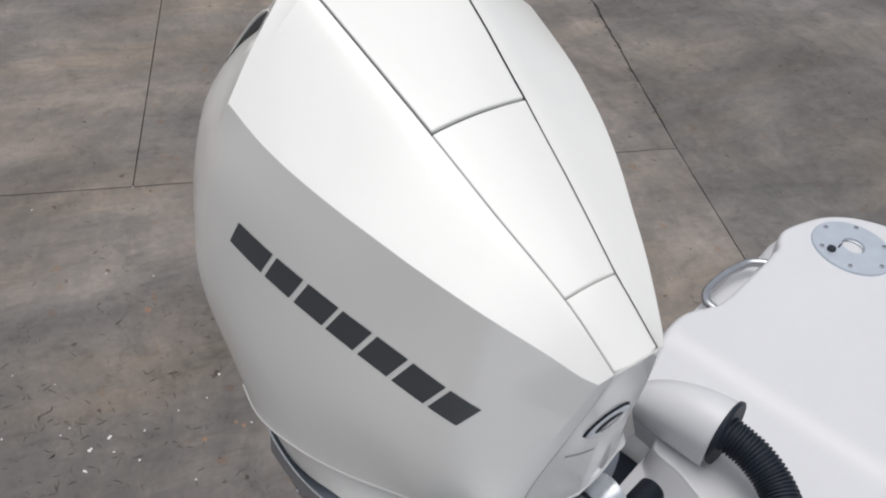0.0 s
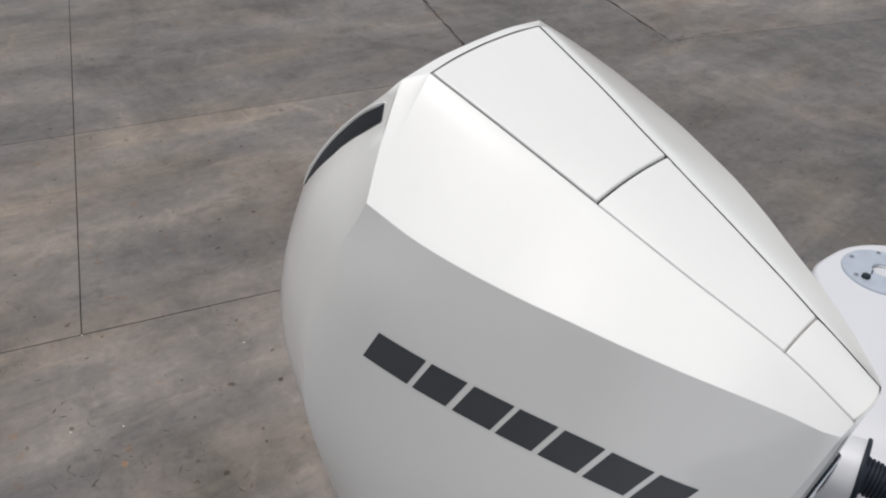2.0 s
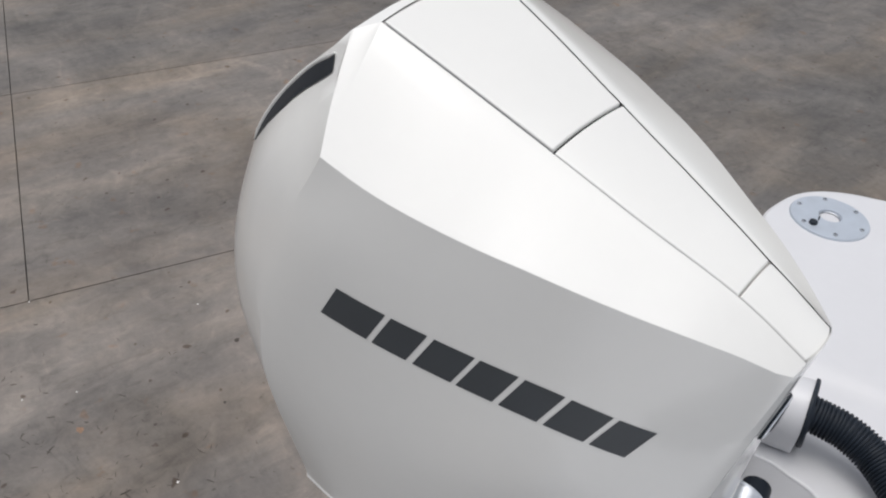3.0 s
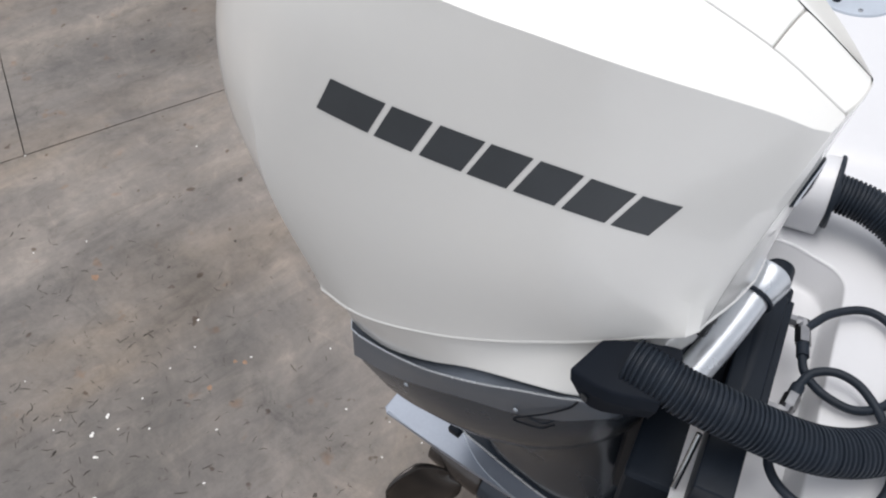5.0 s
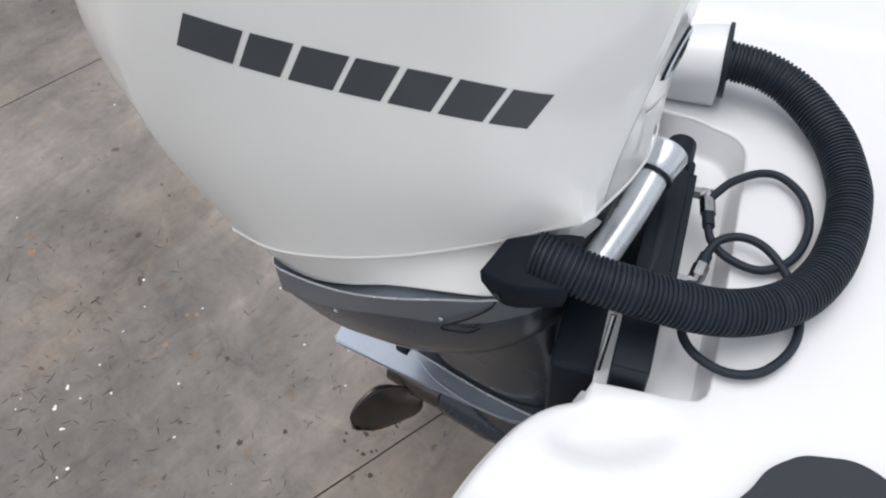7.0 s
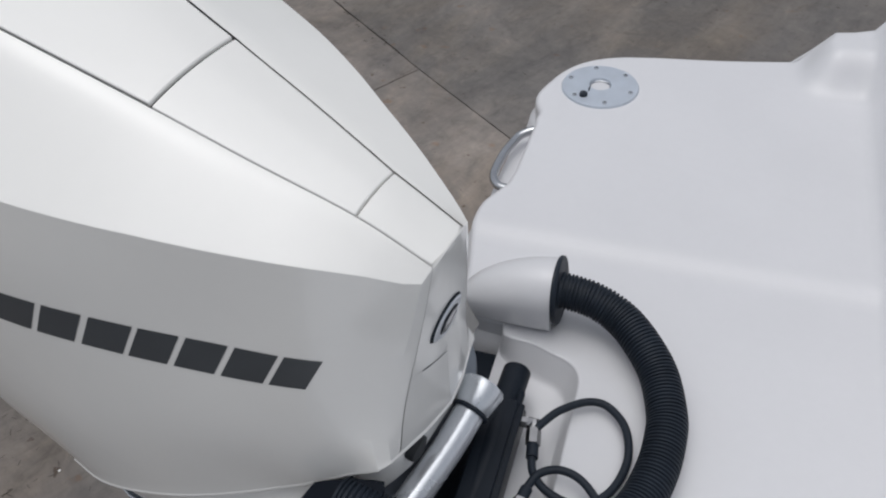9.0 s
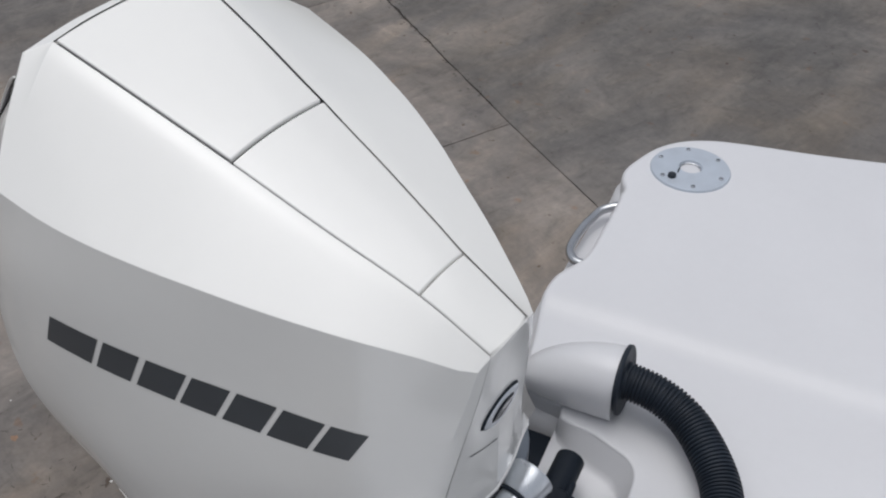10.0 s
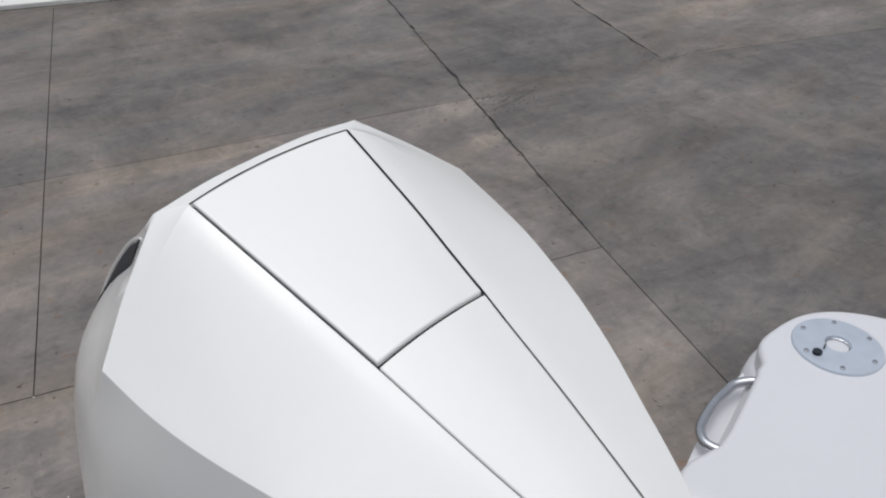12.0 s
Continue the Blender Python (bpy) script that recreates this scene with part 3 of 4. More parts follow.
part("badge", badge_mesh(1.0, 0.0, .003), M_DARK, motor, "dark oval front badge with chrome relief")
part("badge_rim", badge_mesh(.92, .003, .0045), M_SILVER, motor, "chrome inner rim")
part("badge_inset", badge_mesh(.60, .0045, .005), M_DARK, motor)
for w, v0, u1 in ((.0030, .001, .020), (.0016, -.0055, .014), (.0014, .0062, .013)):
    bar = bmesh.new()
    sheet([[on_front(-.0046 + u * u1 * .948 - (v0 + v * w * (1 - u * u * .7)) * .317, -.2460 + u * u1 * .317 + (v0 + v * w * (1 - u * u * .7)) * .948, .0062) for v in (-1, 0, 1)] for u in (-1, -.6, -.2, .2, .6, 1)], bm=bar)
    part("badge_bar", bar, M_STEEL, motor)


def half_loft(name, stack, n, mat, label, cap=False, smooth=40, bevel=0.0):
    rows = down(stack, n) if n else [list(s) for s in stack]
    bm = bmesh.new()
    sheet([whole(r) for r in rows], closed=True, bm=bm)
    if cap:
        bm.verts.ensure_lookup_table()
        m = len(whole(rows[0]))
        bm.faces.new(bm.verts[:m])
        bm.faces.new(bm.verts[-m:])
    weld(bm)
    return part(name, bm, mat, motor, label, smooth=smooth, bevel=bevel)


def loop_half(keys, n=40):
    return spline(keys, n)


LOW0 = loop_half([(.268, 0, -.438), (.263, -.05, -.438), (.248, -.095, -.437), (.236, -.125, -.438), (.205, -.128, -.455), (.155, -.140, -.485), (.10, -.162, -.512), (.03, -.204, -.533), (-.04, -.244, -.553), (-.12, -.262, -.575), (-.18, -.264, -.59), (-.235, -.252, -.608), (-.28, -.20, -.62), (-.31, -.1, -.63), (-.315, 0, -.63)])
LOW1 = loop_half([(.258, 0, -.512), (.257, -.05, -.516), (.252, -.082, -.518), (.225, -.13, -.535), (.19, -.180, -.575), (.155, -.196, -.591), (.119, -.2075, -.596), (.05, -.226, -.606), (.005, -.236, -.619), (-.055, -.2425, -.657), (-.12, -.2445, -.694), (-.168, -.242, -.712), (-.235, -.230, -.722), (-.28, -.18, -.728), (-.30, -.09, -.73), (-.305, 0, -.73)])
half_loft("lower_cowl", [LOW0, LOW1, [Vector((p.x * .97, p.y * .95, p.z - .006)) for p in LOW1]], 0, M_COWL, "white lower cowl apron", bevel=.004)
FT0 = [Vector((p.x * .95, p.y * .935, p.z - .014)) for p in LOW1]
FT = loop_half([(.262, 0, -.56), (.258, -.06, -.56), (.245, -.125, -.562), (.21, -.178, -.572), (.168, -.1985, -.583), (.148, -.206, -.590), (.0935, -.2225, -.606), (.042, -.236, -.627), (-.012, -.2465, -.648), (-.068, -.2515, -.672), (-.138, -.2515, -.698), (-.205, -.246, -.722), (-.226, -.240, -.730), (-.272, -.18, -.738), (-.298, -.09, -.742), (-.303, 0, -.742)])
FB = loop_half([(.252, 0, -.605), (.250, -.06, -.605), (.245, -.115, -.603), (.22, -.165, -.62), (.175, -.186, -.655), (.15, -.194, -.675), (.088, -.215, -.697), (.05, -.226, -.702), (-.003, -.238, -.714), (-.066, -.245, -.744), (-.14, -.2475, -.782), (-.215, -.246, -.806), (-.236, -.240, -.812), (-.278, -.182, -.82), (-.302, -.09, -.824), (-.306, 0, -.824)])
half_loft("trim_band", [FT0, FT, [Vector((p.x, p.y * 1.004, p.z - .004)) for p in FT], [a.lerp(b, .5) for a, b in zip(FT, FB)], FB, [Vector((p.x * .97, p.y * .96, p.z - .003)) for p in FB]], 0, M_BAND, "satin grey band under the cowl", bevel=.002)
# silver bar paints the thin highlight along the band's top edge
part("trim_glint", tube([p + Vector((0, -.0008, .0008)) for p in FT[9:]], .0017, 6), M_SILVER, motor, "thin silver bar for the highlight on the band edge")
G0 = [Vector((p.x * .992, p.y * .985, p.z + .002)) for p in FB]
G1 = loop_half([(.22, 0, -.83), (.21, -.06, -.83), (.18, -.10, -.845), (.12, -.135, -.895), (.03, -.155, -.955), (-.06, -.158, -.99), (-.13, -.145, -1.0), (-.19, -.105, -1.005), (-.22, -.05, -1.008), (-.225, 0, -1.008)])
G2 = loop_half([(.21, 0, -1.02), (.20, -.04, -1.02), (.17, -.07, -1.02), (.11, -.092, -1.05), (.03, -.095, -1.09), (-.05, -.09, -1.11), (-.10, -.075, -1.12), (-.14, -.05, -1.12), (-.16, -.02, -1.12), (-.165, 0, -1.12)])
G3 = loop_half([(.21, 0, -1.24), (.20, -.045, -1.24), (.17, -.07, -1.24), (.10, -.085, -1.24), (.02, -.085, -1.24), (-.05, -.078, -1.24), (-.09, -.06, -1.24), (-.125, -.035, -1.24), (-.145, -.015, -1.24), (-.15, 0, -1.24)])
half_loft("leg_shroud", [G0, [a.lerp(b, .12) + Vector((0, -.008 if a.y < -.02 else 0, 0)) for a, b in zip(G0, G1)], [a.lerp(b, .45) + Vector((0, -.026 if a.y < -.02 else 0, 0)) for a, b in zip(G0, G1)], [a.lerp(b, .75) + Vector((0, -.022 if a.y < -.02 else 0, 0)) for a, b in zip(G0, G1)], G1, [Vector((p.x, p.y * .985, p.z - .006)) for p in G1], [Vector((p.x * .95, p.y * .90, p.z - .004)) for p in G1]], 0, M_GREY, "dark grey moulded leg shroud", bevel=.004)
G1B = [Vector((p.x * .95, p.y * .91, p.z + .01)) for p in G1]
half_loft("midsection", [G1B, G2, G3], 20, M_GREY, "dark grey lower leg housing")
flange = [(.26, 0), (.24, .055), (.187, .089), (.10, .094), (.039, .093), (-.06, .086), (-.14, .078), (-.17, .05), (-.18, 0)]
fl = [(x, -y) for x, y in flange] + [(x, y) for x, y in flange[-2:0:-1]]
part("splash_plate", prism(fl, -1.258, -1.248, .003), M_GREY, motor, "thin grey splash plate", smooth=30)
rim_pts = [(p.x, -p.y, -1.2485) for p in spline([(x, y, 0) for x, y in flange], 40)]
part("plate_edge", tube(rim_pts, .0023, 6), M_SILVER, motor, "thin bright bar along the splash plate edge")
fillet = spline([(-.1785, -.0354, -1.362), (-.121, -.067, -1.362), (-.067, -.085, -1.362), (.017, -.0936, -1.362), (.10, -.090, -1.362)], 30)
part("plate_edge", tube(fillet, .0016, 6), M_ALU, motor, "bright lower plate edge")
part("cable_clip", box(-.158, -.130, -.101, -.082, -1.248, -1.226, bevel=.003), M_DARK, motor, "black cable clip on the leg")
av = [(.24, 0), (.2, .06), (.116, .087), (-.087, .100), (-.22, .106), (-.345, .109), (-.356, .100), (-.36, 0)]
av2 = [(x, -y) for x, y in av] + [(x, y) for x, y in av[-2:0:-1]]
part("ventilation_plate", prism(av2, -1.380, -1.365, .004), M_PLATE, motor, "flat light grey plate above the propeller", smooth=30)


def foil(x0, x1, w, z):
    keys = [(x0, 0, z), (x0 - (x0 - x1) * .08, -w * .6, z), (x0 - (x0 - x1) * .3, -w, z), (x0 - (x0 - x1) * .6, -w * .85, z), (x0 - (x0 - x1) * .9, -w * .3, z), (x1, 0, z)]
    return loop_half(keys, 24)


half_loft("lower_leg", [foil(.20, -.14, .07, -1.25), foil(.19, -.135, .052, -1.38), foil(.18, -.12, .045, -1.5), foil(.20, -.11, .05, -1.6), foil(.19, -.11, .03, -1.69)], 14, M_GREY, "dark grey lower leg")
gear = bmesh.new()
tube([(.27, 0, -1.64), (.255, 0, -1.64), (.22, 0, -1.64), (.16, 0, -1.64), (.05, 0, -1.64), (-.06, 0, -1.64), (-.118, 0, -1.64)], [.004, .024, .045, .060, .066, .064, .058], 24, bm=gear)
part("gearcase", gear, M_GREY, motor, "dark grey torpedo gearcase")
half_loft("skeg", [foil(.14, -.10, .018, -1.68), foil(.08, -.11, .012, -1.78), foil(.02, -.10, .007, -1.86)], 6, M_GREY, "grey skeg fin", cap=True)
prop = part("propeller", tube([(-.121, 0, -1.64), (-.13, 0, -1.64), (-.22, 0, -1.64), (-.285, 0, -1.64), (-.29, 0, -1.64)], [.05, .056, .054, .048, .03], 24), M_PROP, motor, "dark polished steel propeller")
for k in range(3):
    rows = []
    for i in range(13):
        s = i / 12
        r = .045 + .160 * s
        half = .082 * math.sqrt(max(.004, 1 - abs(2 * s - 1) ** 3)) * (.6 + .4 * min(1, s * 2.5))
        pitch = math.atan2(.075, r)
        row = []
        for j in range(9):
            c = (j / 4 - 1) * half
            a = c * math.cos(pitch) / r + .18 * s
            x = -.190 + c * math.sin(pitch) - .105 * s - .012 * (1 - (j / 4 - 1) ** 2)
            ang = radians(184 + 120 * k) + a
            row.append(Vector((x, math.cos(ang) * r, -1.64 + math.sin(ang) * r)))
        rows.append(row)
    b = part("blade", sheet(rows), M_PROP, prop)
    sd = b.modifiers.new("thick", "SOLIDIFY")
    sd.thickness, sd.offset = .006, 0

# front hardware of the motor
part("tilt_tube", tube(spline([(.2838, .046, -.5165), (.280, -.02, -.5295), (.268, -.14, -.546)], 10), .0228, 28), M_SILVER, motor, "bright silver tilt tube")
part("tube_collar", tube([(.2836, .042, -.5175), (.2838, .046, -.5165), (.2842, .060, -.5135), (.2846, .078, -.5095), (.2847, .081, -.509), (.2847, .082, -.509)], [.0235, .0268, .0298, .0328, .0315, .022], 36), M_SILVER, motor, "wide silver end collar")
tie_dir = Vector((.05, .97, .20)).normalized()
tie_u = tie_dir.cross(Vector((1, 0, 0))).normalized()
tie_v = tie_dir.cross(tie_u)
ringpts = [Vector((.2834, .0405, -.518)) + (tie_u * math.cos(a) + tie_v * math.sin(a)) * .0255 for a in (2 * math.pi * k / 24 for k in range(25))]
part("cable_tie", tube(ringpts, .0034, 8, caps=False), M_RUBBER, motor)
part("swivel_bracket", box(.20, .335, -.075, .075, -1.05, -.665, bevel=.02), M_DARK, motor, "black swivel bracket")
part("clamp_bracket", box(.30, .40, -.10, .10, -1.02, -.695, bevel=.01), M_DARK, motor, "black clamp bracket on the transom")
# dark disc laid on the cowl paints the shade inside a round hole
part("hole_disc", tube([(.250, -.060, -.478), (.265, -.060, -.481), (.266, -.060, -.481)], [.019, .019, .016], 20), M_RECESS_SHADE, motor)
boot = bmesh.new()
boot_rows = [[(.171, -.166, -.468), (.215, -.150, -.452), (.262, -.128, -.450)],
             [(.168, -.176, -.474), (.215, -.168, -.460), (.268, -.142, -.456)],
             [(.157, -.214, -.491), (.213, -.217, -.482), (.272, -.195, -.476)],
             [(.161, -.219, -.505), (.213, -.222, -.500), (.272, -.200, -.495)],
             [(.182, -.219, -.538), (.207, -.215, -.545), (.262, -.190, -.535)],
             [(.190, -.150, -.545), (.210, -.140, -.55), (.262, -.120, -.54)]]
sheet([[Vector(p) for p in spline(r, 7)] for r in boot_rows], bm=boot)
bmesh.ops.holes_fill(boot, edges=[e for e in boot.edges if e.is_boundary])
part("hose_boot", boot, M_BOOT, motor, "black moulded rubber hose entry", bevel=.003)
part("boot_recess", tube([(.186, -.2225, -.521), (.187, -.2195, -.521)], [.0065, .0045], 16), M_RECESS_SHADE, motor)
part("band_seam", tube(spline([(.170, -.1995, -.585), (.160, -.201, -.612), (.128, -.2095, -.655), (.0846, -.2205, -.703), (.105, -.212, -.712), (.125, -.203, -.712), (.140, -.199, -.69)], 40), .0015, 8), M_DARK, motor)
for sx, sy, sz in ((-.106, -.249, -.772), (.0874, -.2215, -.672)):
    screw_bm = bmesh.new()
    bmesh.ops.create_uvsphere(screw_bm, u_segments=12, v_segments=6, radius=.0042, matrix=Matrix.Translation((sx, sy, sz)) @ Matrix.Diagonal((1, .5, 1, 1)))
    part("band_screw", screw_bm, M_ALU, motor)
mark = bmesh.new()
sheet([[on_front(y, -.316 - .40 * y + dz, .0008) for dz in (-.001, .001)] for y in (-.053, -.043, -.033, -.023, -.013, -.004)], bm=mark)
part("front_mark", mark, M_DECAL, motor, "small grey mark under the badge")


# ---- boat ----
BOAT = pose(-0.3425, 0.656, 0, 0, 0, 24.5)
boat = thing("boat", BOAT, "white fibreglass motor boat stern with moulded swim platforms", "boat")
DECK = 1.325


def sstep(a, b, v):
    t = min(1, max(0, (v - a) / (b - a)))
    return t * t * (3 - 2 * t)


def chain(keys, step=0.012):
    length = sum((Vector(p) - Vector(q)).length for p, q in zip(keys, keys[1:]))
    return [Vector((p.x, p.y)) for p in spline([(*k, 0) for k in keys], max(4, int(length / step)))]


platform_side = chain([(-.080, .63), (-.078, .74), (-.077, .84)], .03)[1:] \
    + chain([(-.080, .86), (-.078, .885), (-.092, .915), (-.098, .95), (-.088, .995), (-.056, 1.071), (-.007, 1.125), (.06, 1.158), (.14, 1.175)]) \
    + chain([(.16, 1.178), (.30, 1.198), (.466, 1.232), (.62, 1.27), (1.2, 1.36)], .04) + [Vector((2.4, 1.42))]
half_port = chain([(.000, .2575), (-.010, .2595), (-.046, .264), (-.070, .276), (-.086, .305), (-.094, .345), (-.101, .388), (-.112, .439), (-.122, .490), (-.119, .550), (-.100, .592), (-.085, .62)]) + platform_side
half_star = chain([(-.001, .285), (-.006, .300), (-.036, .317), (-.065, .345), (-.089, .388), (-.110, .439), (-.122, .490), (-.119, .550), (-.100, .592), (-.085, .62)]) + platform_side
well_port = chain([(.001, .2555), (.0025, .246), (.0055, .236), (.012, .2325), (.034, .2285), (.063, .2257), (.092, .2155), (.1206, .2056), (.1353, .1946), (.143, .181), (.1465, .164), (.1475, .12)], .008)
well_star = chain([(.1475, -.12), (.1475, -.20), (.147, -.235), (.141, -.256), (.120, -.264), (.06, -.268), (.004, -.271)])
front_well = [Vector((.1475, .12 - .24 * k / 12)) for k in range(1, 12)]
star = [Vector((p.x, -p.y)) for p in half_star]
loop = half_port[::-1] + well_port + front_well + well_star + star
# the loop runs: port bow corner, round the port platform, along the motor well, round the starboard platform, starboard bow corner


def deck_height(x, y):
    z = DECK - .004 + .011 * sstep(.455, .50, y) + .011 * sstep(.455, .50, -y)
    z += .30 * sstep(.60, .80, x)
    z += .075 * sstep(.455, .54, x) * sstep(1.07, 1.17, abs(y) - .1 * (x - .5))
    # scooped foot well on the starboard corner
    u, v = (x - .042) / .080, (y + .338 - .30 * (x - .04)) / .038
    d = u * u + v * v
    z -= .0105 * (1 - sstep(.25, 1.15, d))
    return z


def inside(p, poly):
    r, n = False, len(poly)
    for i in range(n):
        a, b = poly[i], poly[(i + 1) % n]
        if (a.y > p[1]) != (b.y > p[1]) and p[0] < (b.x - a.x) * (p[1] - a.y) / (b.y - a.y) + a.x:
            r = not r
    return r


def offset(poly, d):
    """Moves an open loop to its inner side by d, a number or one for each point."""
    out, n = [], len(poly)
    d = d if isinstance(d, list) else [d] * n
    for i, p in enumerate(poly):
        q, r = poly[max(0, i - 1)], poly[min(n - 1, i + 1)]
        t = (r - q).normalized()
        out.append(p + Vector((-t.y, t.x)) * d[i])
    return out


clean = [loop[0]]
for p in loop[1:]:
    if (p - clean[-1]).length > .004:
        clean.append(p)
loop = clean
sign = 1 if inside(loop[len(loop) // 4] + (offset(loop, .01)[len(loop) // 4] - loop[len(loop) // 4]), loop) else -1
LIP = .013
# the lip is crisper along the motor well
lips = [.005 if abs(p.y) < .262 or (abs(p.y) < .275 and p.x > .0) else LIP for p in loop]
for _ in range(3):
    lips = [(lips[max(0, i - 1)] + lips[i] + lips[min(len(lips) - 1, i + 1)]) / 3 for i in range(len(lips))]
rim = [offset(loop, [sign * l * (1 - math.sin(a)) for l in lips]) for a in (0, .4, .8, 1.2, math.pi / 2)]
drop = [1 - math.cos(a) for a in (0, .4, .8, 1.2, math.pi / 2)]
inner = rim[0]
from mathutils.geometry import delaunay_2d_cdt
cdt = list(inner)
nb = len(cdt)
edges = [(i, (i + 1) % nb) for i in range(nb)]
gx = -.12
while gx < 2.4:
    stp = .014 if gx < .62 else (.03 if gx < .85 else .2)
    gy = -1.35
    while gy < 1.35:
        p = Vector((gx, gy))
        near = min((p - q).length_squared for q in inner[::2]) if gx < .2 or abs(gy) > 1.1 else 1
        if near > .00008 and inside(p, inner):
            cdt.append(p)
        gy += .014 if gx < .62 and (abs(gy) < .55 or gy > 1.02) else .04
    gx += stp
verts, _, faces, *_ = delaunay_2d_cdt(cdt, edges, [], 0, 1e-5)
deck_bm = bmesh.new()
dv = [deck_bm.verts.new((v.x, v.y, deck_height(v.x, v.y))) for v in verts]
for f in faces:
    c = sum((verts[i] for i in f), Vector((0, 0))) / len(f)
    if inside(c, inner):
        deck_bm.faces.new([dv[i] for i in f])
rows = [[Vector((p.x, p.y, deck_height(q.x, q.y) - dz * l)) for p, q, l in zip(r, inner, lips)] for r, dz in zip(rim, drop)]
sheet(rows, bm=deck_bm)
weld(deck_bm, .0006)
part("deck", deck_bm, M_GEL, boat, "smooth white gelcoat deck", smooth=50)


def skirt(pts, lip, levels, name, label):
    rows = []
    for dz, out in levels:
        o = offset(pts, -sign * out)
        rows.append([Vector((p.x, p.y, dz if dz > 0 and dz < 1.29 else deck_height(q.x, q.y) - l)) for p, q, l in zip(o, pts, lip)])
    return part(name, sheet(rows), M_GEL, boat, label, smooth=40)


i_port = min(range(len(loop)), key=lambda i: (loop[i] - Vector((.001, .2555))).length)
i_star = min(range(len(loop)), key=lambda i: (loop[i] - Vector((.004, -.271))).length)
hull_levels = [(9, 0), (1.285, 0), (1.275, .012), (1.24, .02), (1.05, .02), (.80, -.03)]
skirt(loop[:i_port + 1], lips[:i_port + 1], hull_levels, "hull_side", "white moulded port quarter")
skirt(loop[i_star:], lips[i_star:], hull_levels, "hull_side", "white moulded starboard quarter")
WELL = 1.272
well_loop = loop[i_port:i_star + 1]
well = bmesh.new()
wl = [[Vector((p.x, p.y, deck_height(p.x, p.y) - l)) for p, l in zip(well_loop, lips[i_port:i_star + 1])]]
slope = [2.4 if p.y > .17 and p.x > .02 else (.2 if p.x < .02 else 1) for p in well_loop]
for _ in range(4):
    slope = [(slope[max(0, i - 1)] + slope[i] + slope[min(len(slope) - 1, i + 1)]) / 3 for i in range(len(slope))]
for ins, z in ((.0085, WELL + .010), (.0105, WELL + .004), (.0145, WELL)):
    wl.append([Vector((p.x, p.y, z)) for p in offset(well_loop, [-sign * ins * k for k in slope])])
sheet(wl, bm=well)
floor_pts = [p for p in wl[-1]]
well.faces.new([well.verts.new(p) for p in floor_pts])
weld(well)
part("motor_well", well, M_GEL, boat, "recessed white motor well ledge", smooth=45)
part("transom", box(.004, .06, -.24, .24, .62, WELL - .004, bevel=.006), M_GEL, boat, "white transom board")
keel = [(-.02, 1.0), (.3, 1.06), (2.4, 1.15)]
bottom = [[Vector((x, v * w, .62 + (.30 * abs(v) ** 1.5))) for v in (-1, -.75, -.5, -.25, 0, .25, .5, .75, 1)] for x, w in keel]
part("hull_bottom", sheet(bottom), M_GEL, boat, "white hull bottom")

# hose dome and its deck flare
dome = bmesh.new()
rows = []
for i in range(21):
    t = i / 20
    x = -.088 + .1705 * t ** 1.5
    f = math.sqrt(max(0.0006, 1 - (1 - t ** 1.5) ** 1.85))
    r = .054 * f
    cy, cz = .274 + .017 * t, DECK + .006 + .060 * f
    row = []
    for k in range(45):
        a = radians(-68 + 316 * k / 44)
        low = max(0.0, -math.sin(a))
        row.append(Vector((x, cy + math.cos(a) * r * (1 + .55 * low ** 3), max(DECK - .012, cz + math.sin(a) * r * (1.06 + .35 * low ** 2)))))
    rows.append(row)
sheet(rows, bm=dome)
ctr = dome.verts.new((.0825, .291, DECK + .066))
dome.verts.ensure_lookup_table()
end = dome.verts[-46:-1]
for a, b in zip(end, end[1:]):
    dome.faces.new((a, b, ctr))
part("hose_dome", dome, M_GEL, boat, "white bullet-shaped moulded hose outlet", smooth=50)

# lower ledge under the grab rails
for side in (1, -1):
    ledge = [(-.075, .50), (-.119, .52), (-.126, .58), (-.129, .68), (-.127, .78), (-.121, .86), (-.110, .92), (-.098, .96), (-.06, .98)]
    lp = [(p.x, p.y * side) for p in spline([(x, y, 0) for x, y in ledge], 40)]
    part("hull_ledge", prism(lp if side < 0 else lp[::-1], 1.05, 1.258, .006), M_GEL, boat, "white hull ledge below the rail", smooth=40)

# round deck fitting on the port platform
PC = (.038, 1.008)
zt = DECK + .0075


def disc(bm, cx, cy, profile, n=48):
    rows = [[Vector((cx + math.cos(2 * math.pi * k / n) * r, cy + math.sin(2 * math.pi * k / n) * r, z)) for k in range(n)] for r, z in profile]
    return sheet(rows, closed=True, bm=bm)


deck_plate = part("deck_plate", disc(bmesh.new(), *PC, [(.0885, zt - .003), (.0885, zt + .001), (.0865, zt + .004), (.031, zt + .008), (.0255, zt + .008), (.024, zt + .003), (.023, zt - .02), (.001, zt - .02)]), M_ALU, boat, "round brushed aluminium table base plate", smooth=40)
for r, z0 in ((.0234, zt + .001), (.0234, zt - .005)):
    part("thread", tube([(PC[0] + math.cos(2 * math.pi * k / 24) * r, PC[1] + math.sin(2 * math.pi * k / 24) * r, z0) for k in range(25)], .0022, 8, caps=False), M_STEEL, deck_plate)
for k in range(6):
    a = radians(47 + 60 * k)
    part("screw", disc(bmesh.new(), PC[0] + math.cos(a) * .073, PC[1] + math.sin(a) * .073, [(.0055, zt + .004), (.005, zt + .0075), (.0025, zt + .008), (.0022, zt + .0058), (.0003, zt + .0058)], 14), M_STEEL, deck_plate)
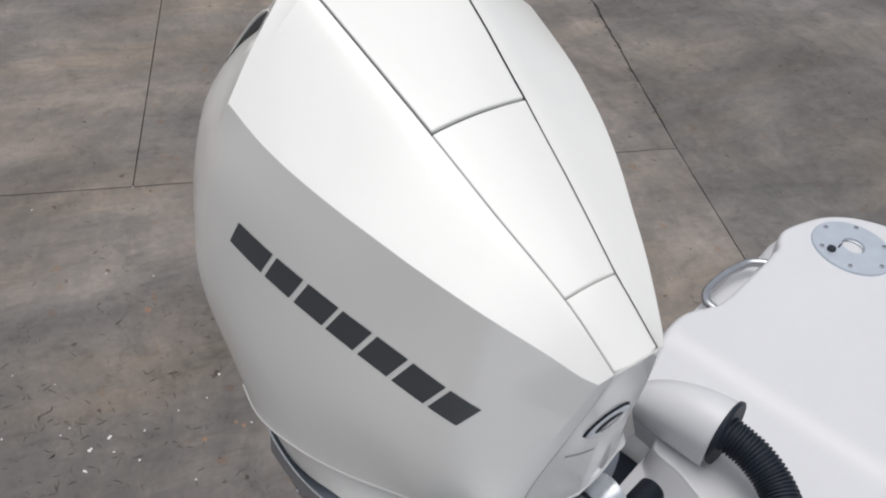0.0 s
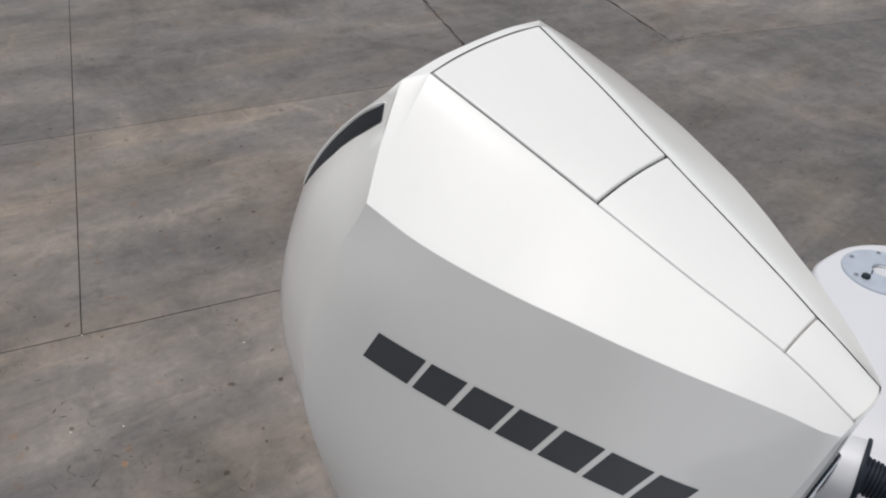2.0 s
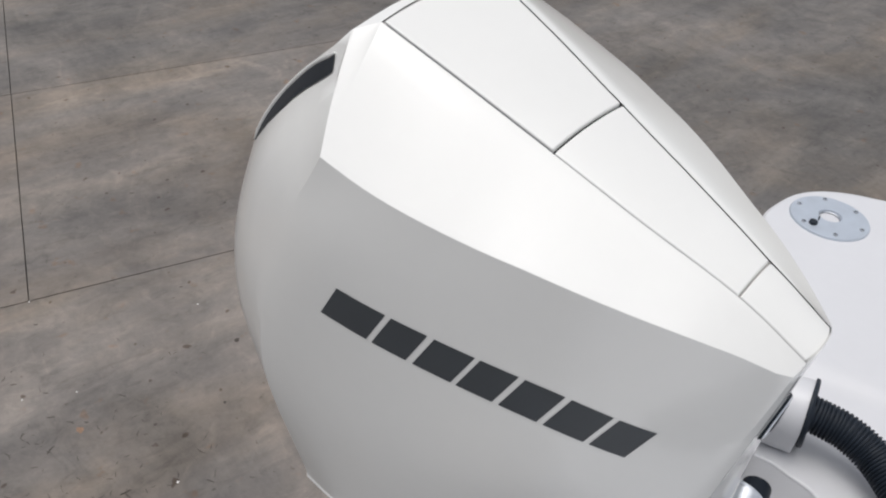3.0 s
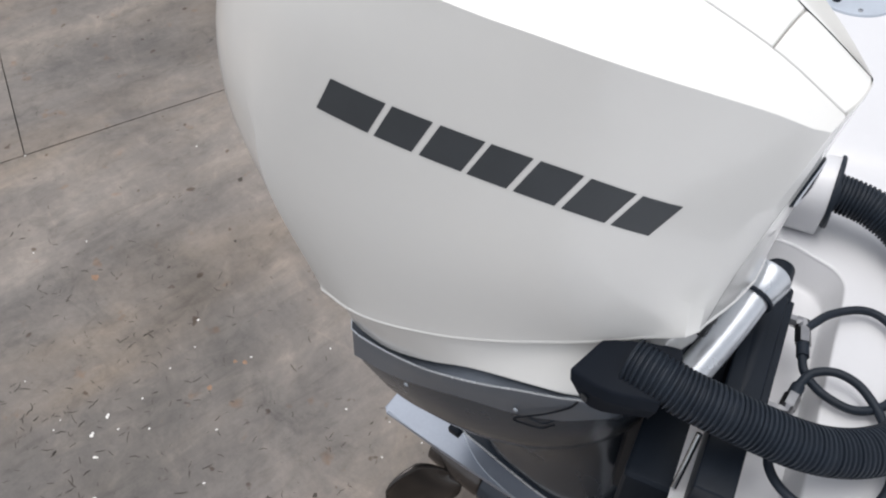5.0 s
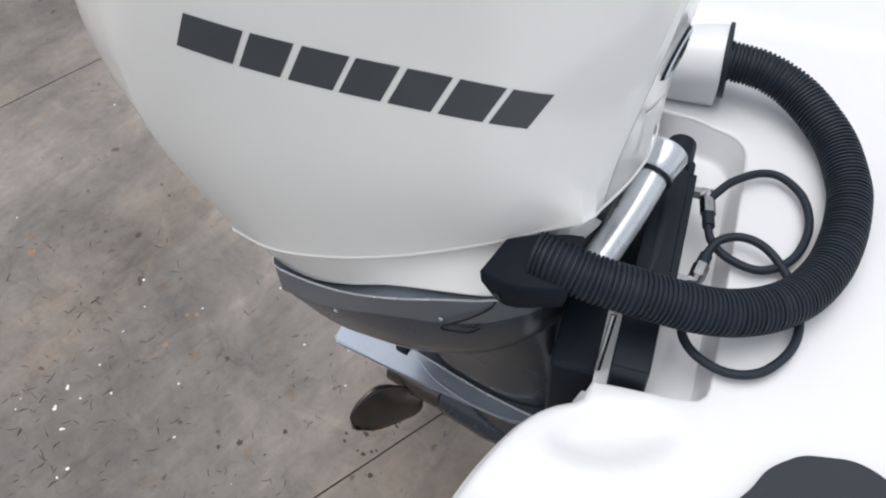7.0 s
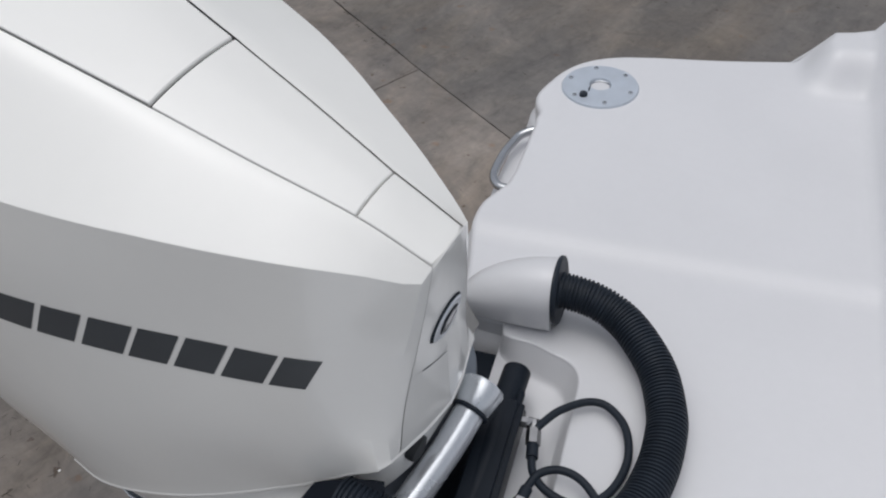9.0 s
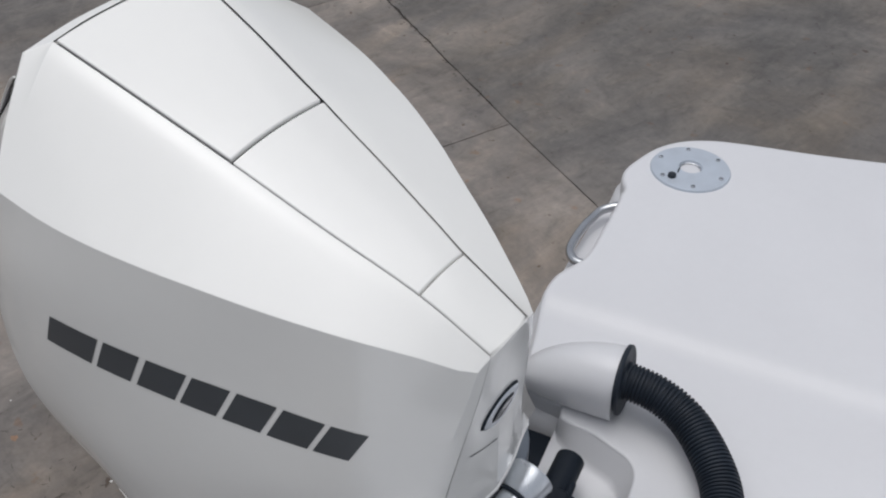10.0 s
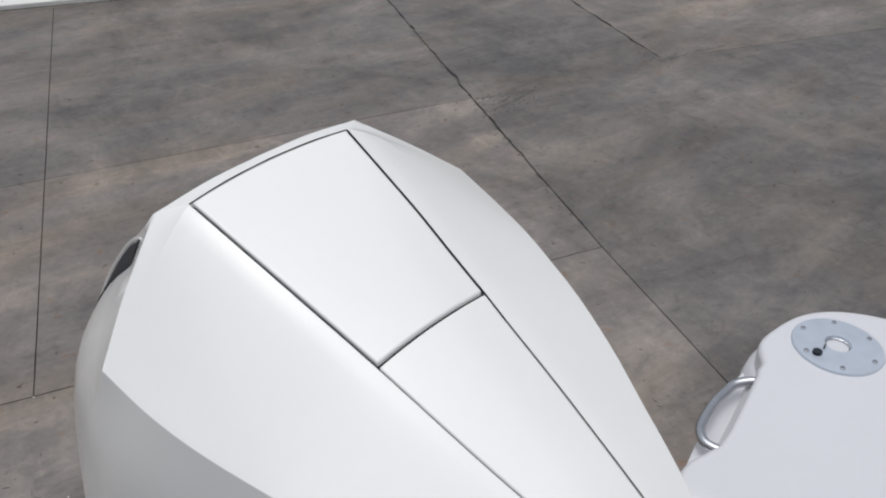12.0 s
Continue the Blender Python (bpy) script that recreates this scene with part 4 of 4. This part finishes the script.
part("plug", disc(bmesh.new(), .008, .958, [(.0095, zt + .005), (.009, zt + .012), (.006, zt + .014), (.0004, zt + .014)], 18), M_RUBBER, deck_plate, "black rubber plug")
part("latch_slot", box(.015, .0185, .975, .993, zt + .0062, zt + .0085), M_RUBBER, deck_plate)

# grab rail in the platform edge
rail_pts = spline([(-.072, .864, 1.298), (-.090, .857, 1.296), (-.111, .838, 1.292), (-.121, .805, 1.290), (-.1285, .7715, 1.290), (-.1325, .7185, 1.289), (-.1295, .685, 1.288), (-.114, .661, 1.288), (-.092, .654, 1.289), (-.072, .656, 1.290)], 48)
part("grab_rail", tube([p + Vector((.0, -.002, -.003)) for p in rail_pts], .0098, 16), M_STEEL, boat, "polished stainless steel grab rail")

# ---- rigging hose from dome to motor ----
hose_ctr = [(.082, .293, 1.392), (.0941, .2945, 1.391), (.1449, .2902, 1.386), (.1925, .2735, 1.375), (.2313, .2386, 1.366), (.266, .189, 1.357), (.286, .125, 1.353), (.290, .085, 1.352), (.285, .024, 1.352), (.268, -.040, 1.355), (.239, -.094, 1.362),
            (.202, -.135, 1.375), (.157, -.165, 1.388), (.112, -.182, 1.402), (.063, -.191, 1.417), (.021, -.197, 1.430), (-.024, -.199, 1.440), (-.062, -.196, 1.448), (-.098, -.190, 1.450)]
hose = thing("rigging_hose", BOAT, "thick black corrugated rigging hose looping over the deck", "hose")
dense = spline(hose_ctr, 1100)
radii, acc = [], 0.0
for i, p in enumerate(dense):
    if i:
        acc += (p - dense[i - 1]).length
    ph = (acc / .0064) % 1.0
    radii.append(.0275 + .0032 * (1 if .12 < ph < .62 else 0) + (.0016 if ph < .12 or .62 <= ph < .70 else 0))
part("corrugated_tube", tube(dense, radii, 22), M_RUBBER, hose, smooth=60)
part("flange", tube([(.0835, .2925, 1.3920), (.0850, .29247, 1.3921), (.0900, .2923, 1.3927), (.0912, .2923, 1.3928)], [.055, .0575, .0575, .055], 36, flat=1.02), M_RUBBER, hose, "black oval hose flange")

# ---- steering cylinder and hydraulics ----
steer = thing("steering_cylinder", BOAT, "black hydraulic steering cylinder across the motor front", "steering gear")
part("barrel", tube([(.050, .160, 1.331), (.050, .156, 1.331), (.047, .02, 1.336), (.044, -.14, 1.334), (.044, -.146, 1.334)], [.018, .0225, .0225, .0215, .018], 24), M_DARK, steer, "gloss black cylinder barrel")
part("top_plate", box(.030, .0805, -.14, .0835, 1.296, 1.351, bevel=.003), M_DARK, steer, "black cylinder support plate")
part("clamp_bracket", box(.022, .071, -.262, .085, 1.266, 1.356, bevel=.005), M_DARK, steer, "black support bracket")
part("mounting_foot", box(.0, .075, -.12, .12, WELL - .001, WELL + .012, bevel=.003), M_DARK, motor, "black mounting foot on the well floor").matrix_parent_inverse = ENGINE.inverted() @ BOAT
part("pivot_pin", tube([(.0695, .108, 1.346), (.0695, .104, 1.346), (.0693, .078, 1.347)], [.0045, .0062, .0062], 12), M_DARK, steer)
part("side_plate", box(-.06, .03, -.235, .235, 1.10, 1.268, bevel=.012), M_DARK, steer, "black clamp plate")


# added steel sliver paints the glint along a plate edge, not a ram
part("edge_glint", tube([(.0115, -.186, 1.350), (.006, -.232, 1.280)], .0042, 14), M_STEEL, steer, "thin bright rod drawn as the glint on a plate edge")


def fitting(x, y, z, dx, dy):
    k = 1.2
    part("fitting", tube([(x - .024, y, z), (x - .010, y, z)], .0075 * k, 6), M_FITTING, steer, "nickel hose fitting", smooth=20)
    part("fitting", tube([(x - .010, y, z), (x, y, z), (x + dx * .3, y + dy * .3, z)], [.0085 * k, .0095 * k, .0085 * k], 10), M_FITTING, steer, "nickel hose fitting")
    part("fitting", tube([(x + dx * .3, y + dy * .3, z), (x + dx, y + dy, z)], [.0095 * k, .0095 * k], 6), M_FITTING, steer, "nickel swaged sleeve", smooth=20)
    part("fitting", tube([(x + dx, y + dy, z), (x + dx * 1.6, y + dy * 1.6, z)], .0075 * k, 12), M_RUBBER, steer, "black hose collar")


fitting(.100, .060, 1.338, .006, -.036)
fitting(.104, -.098, 1.336, .006, .032)


def oil_hose(pts, label):
    h = thing("hydraulic_hose", BOAT, label, "hose", group="steering hoses")
    part("line", tube(spline(pts, 90), .0062, 12), M_RUBBER, h)


oil_hose([(.108, .005, 1.338), (.118, -.022, 1.336), (.145, -.045, 1.336), (.188, -.052, 1.336), (.226, -.022, 1.337), (.243, .035, 1.338), (.232, .09, 1.338), (.200, .122, 1.338), (.168, .120, 1.340), (.132, .092, 1.342), (.113, .064, 1.343), (.105, .050, 1.343)], "thin black hydraulic hose coiled on the deck")
oil_hose([(.114, -.045, 1.338), (.126, -.022, 1.342), (.155, -.012, 1.348), (.19, -.022, 1.346), (.225, -.06, 1.338), (.242, -.115, 1.337), (.236, -.165, 1.337), (.205, -.208, 1.337), (.165, -.222, 1.337), (.125, -.210, 1.337), (.102, -.185, 1.337), (.098, -.155, 1.338), (.100, -.115, 1.338)], "second thin black hydraulic hose loop")

# ---- dark pad on the starboard deck ----
pad_keys = [(.06, -.52), (.13, -.45), (.199, -.374), (.222, -.336), (.244, -.316), (.262, -.305), (.285, -.300), (.313, -.296), (.335, -.300), (.356, -.31), (.43, -.35), (.52, -.42)]
pl_ = chain(pad_keys, .006) + [Vector((.52, -.62)), Vector((.06, -.62))]
pad = thing("deck_pad", BOAT, "dark navy foam pad lying on the starboard deck", "pad")
part("foam_base", prism([(p.x, p.y) for p in pl_], DECK - .002, DECK + .009), M_RUBBER, pad, smooth=30)
part("cover", prism([(p.x * .997 + .001, p.y * .997 - .0015) for p in pl_], DECK + .009, DECK + .0125, .0012), M_PAD, pad, "matt dark navy textured cover", smooth=30)
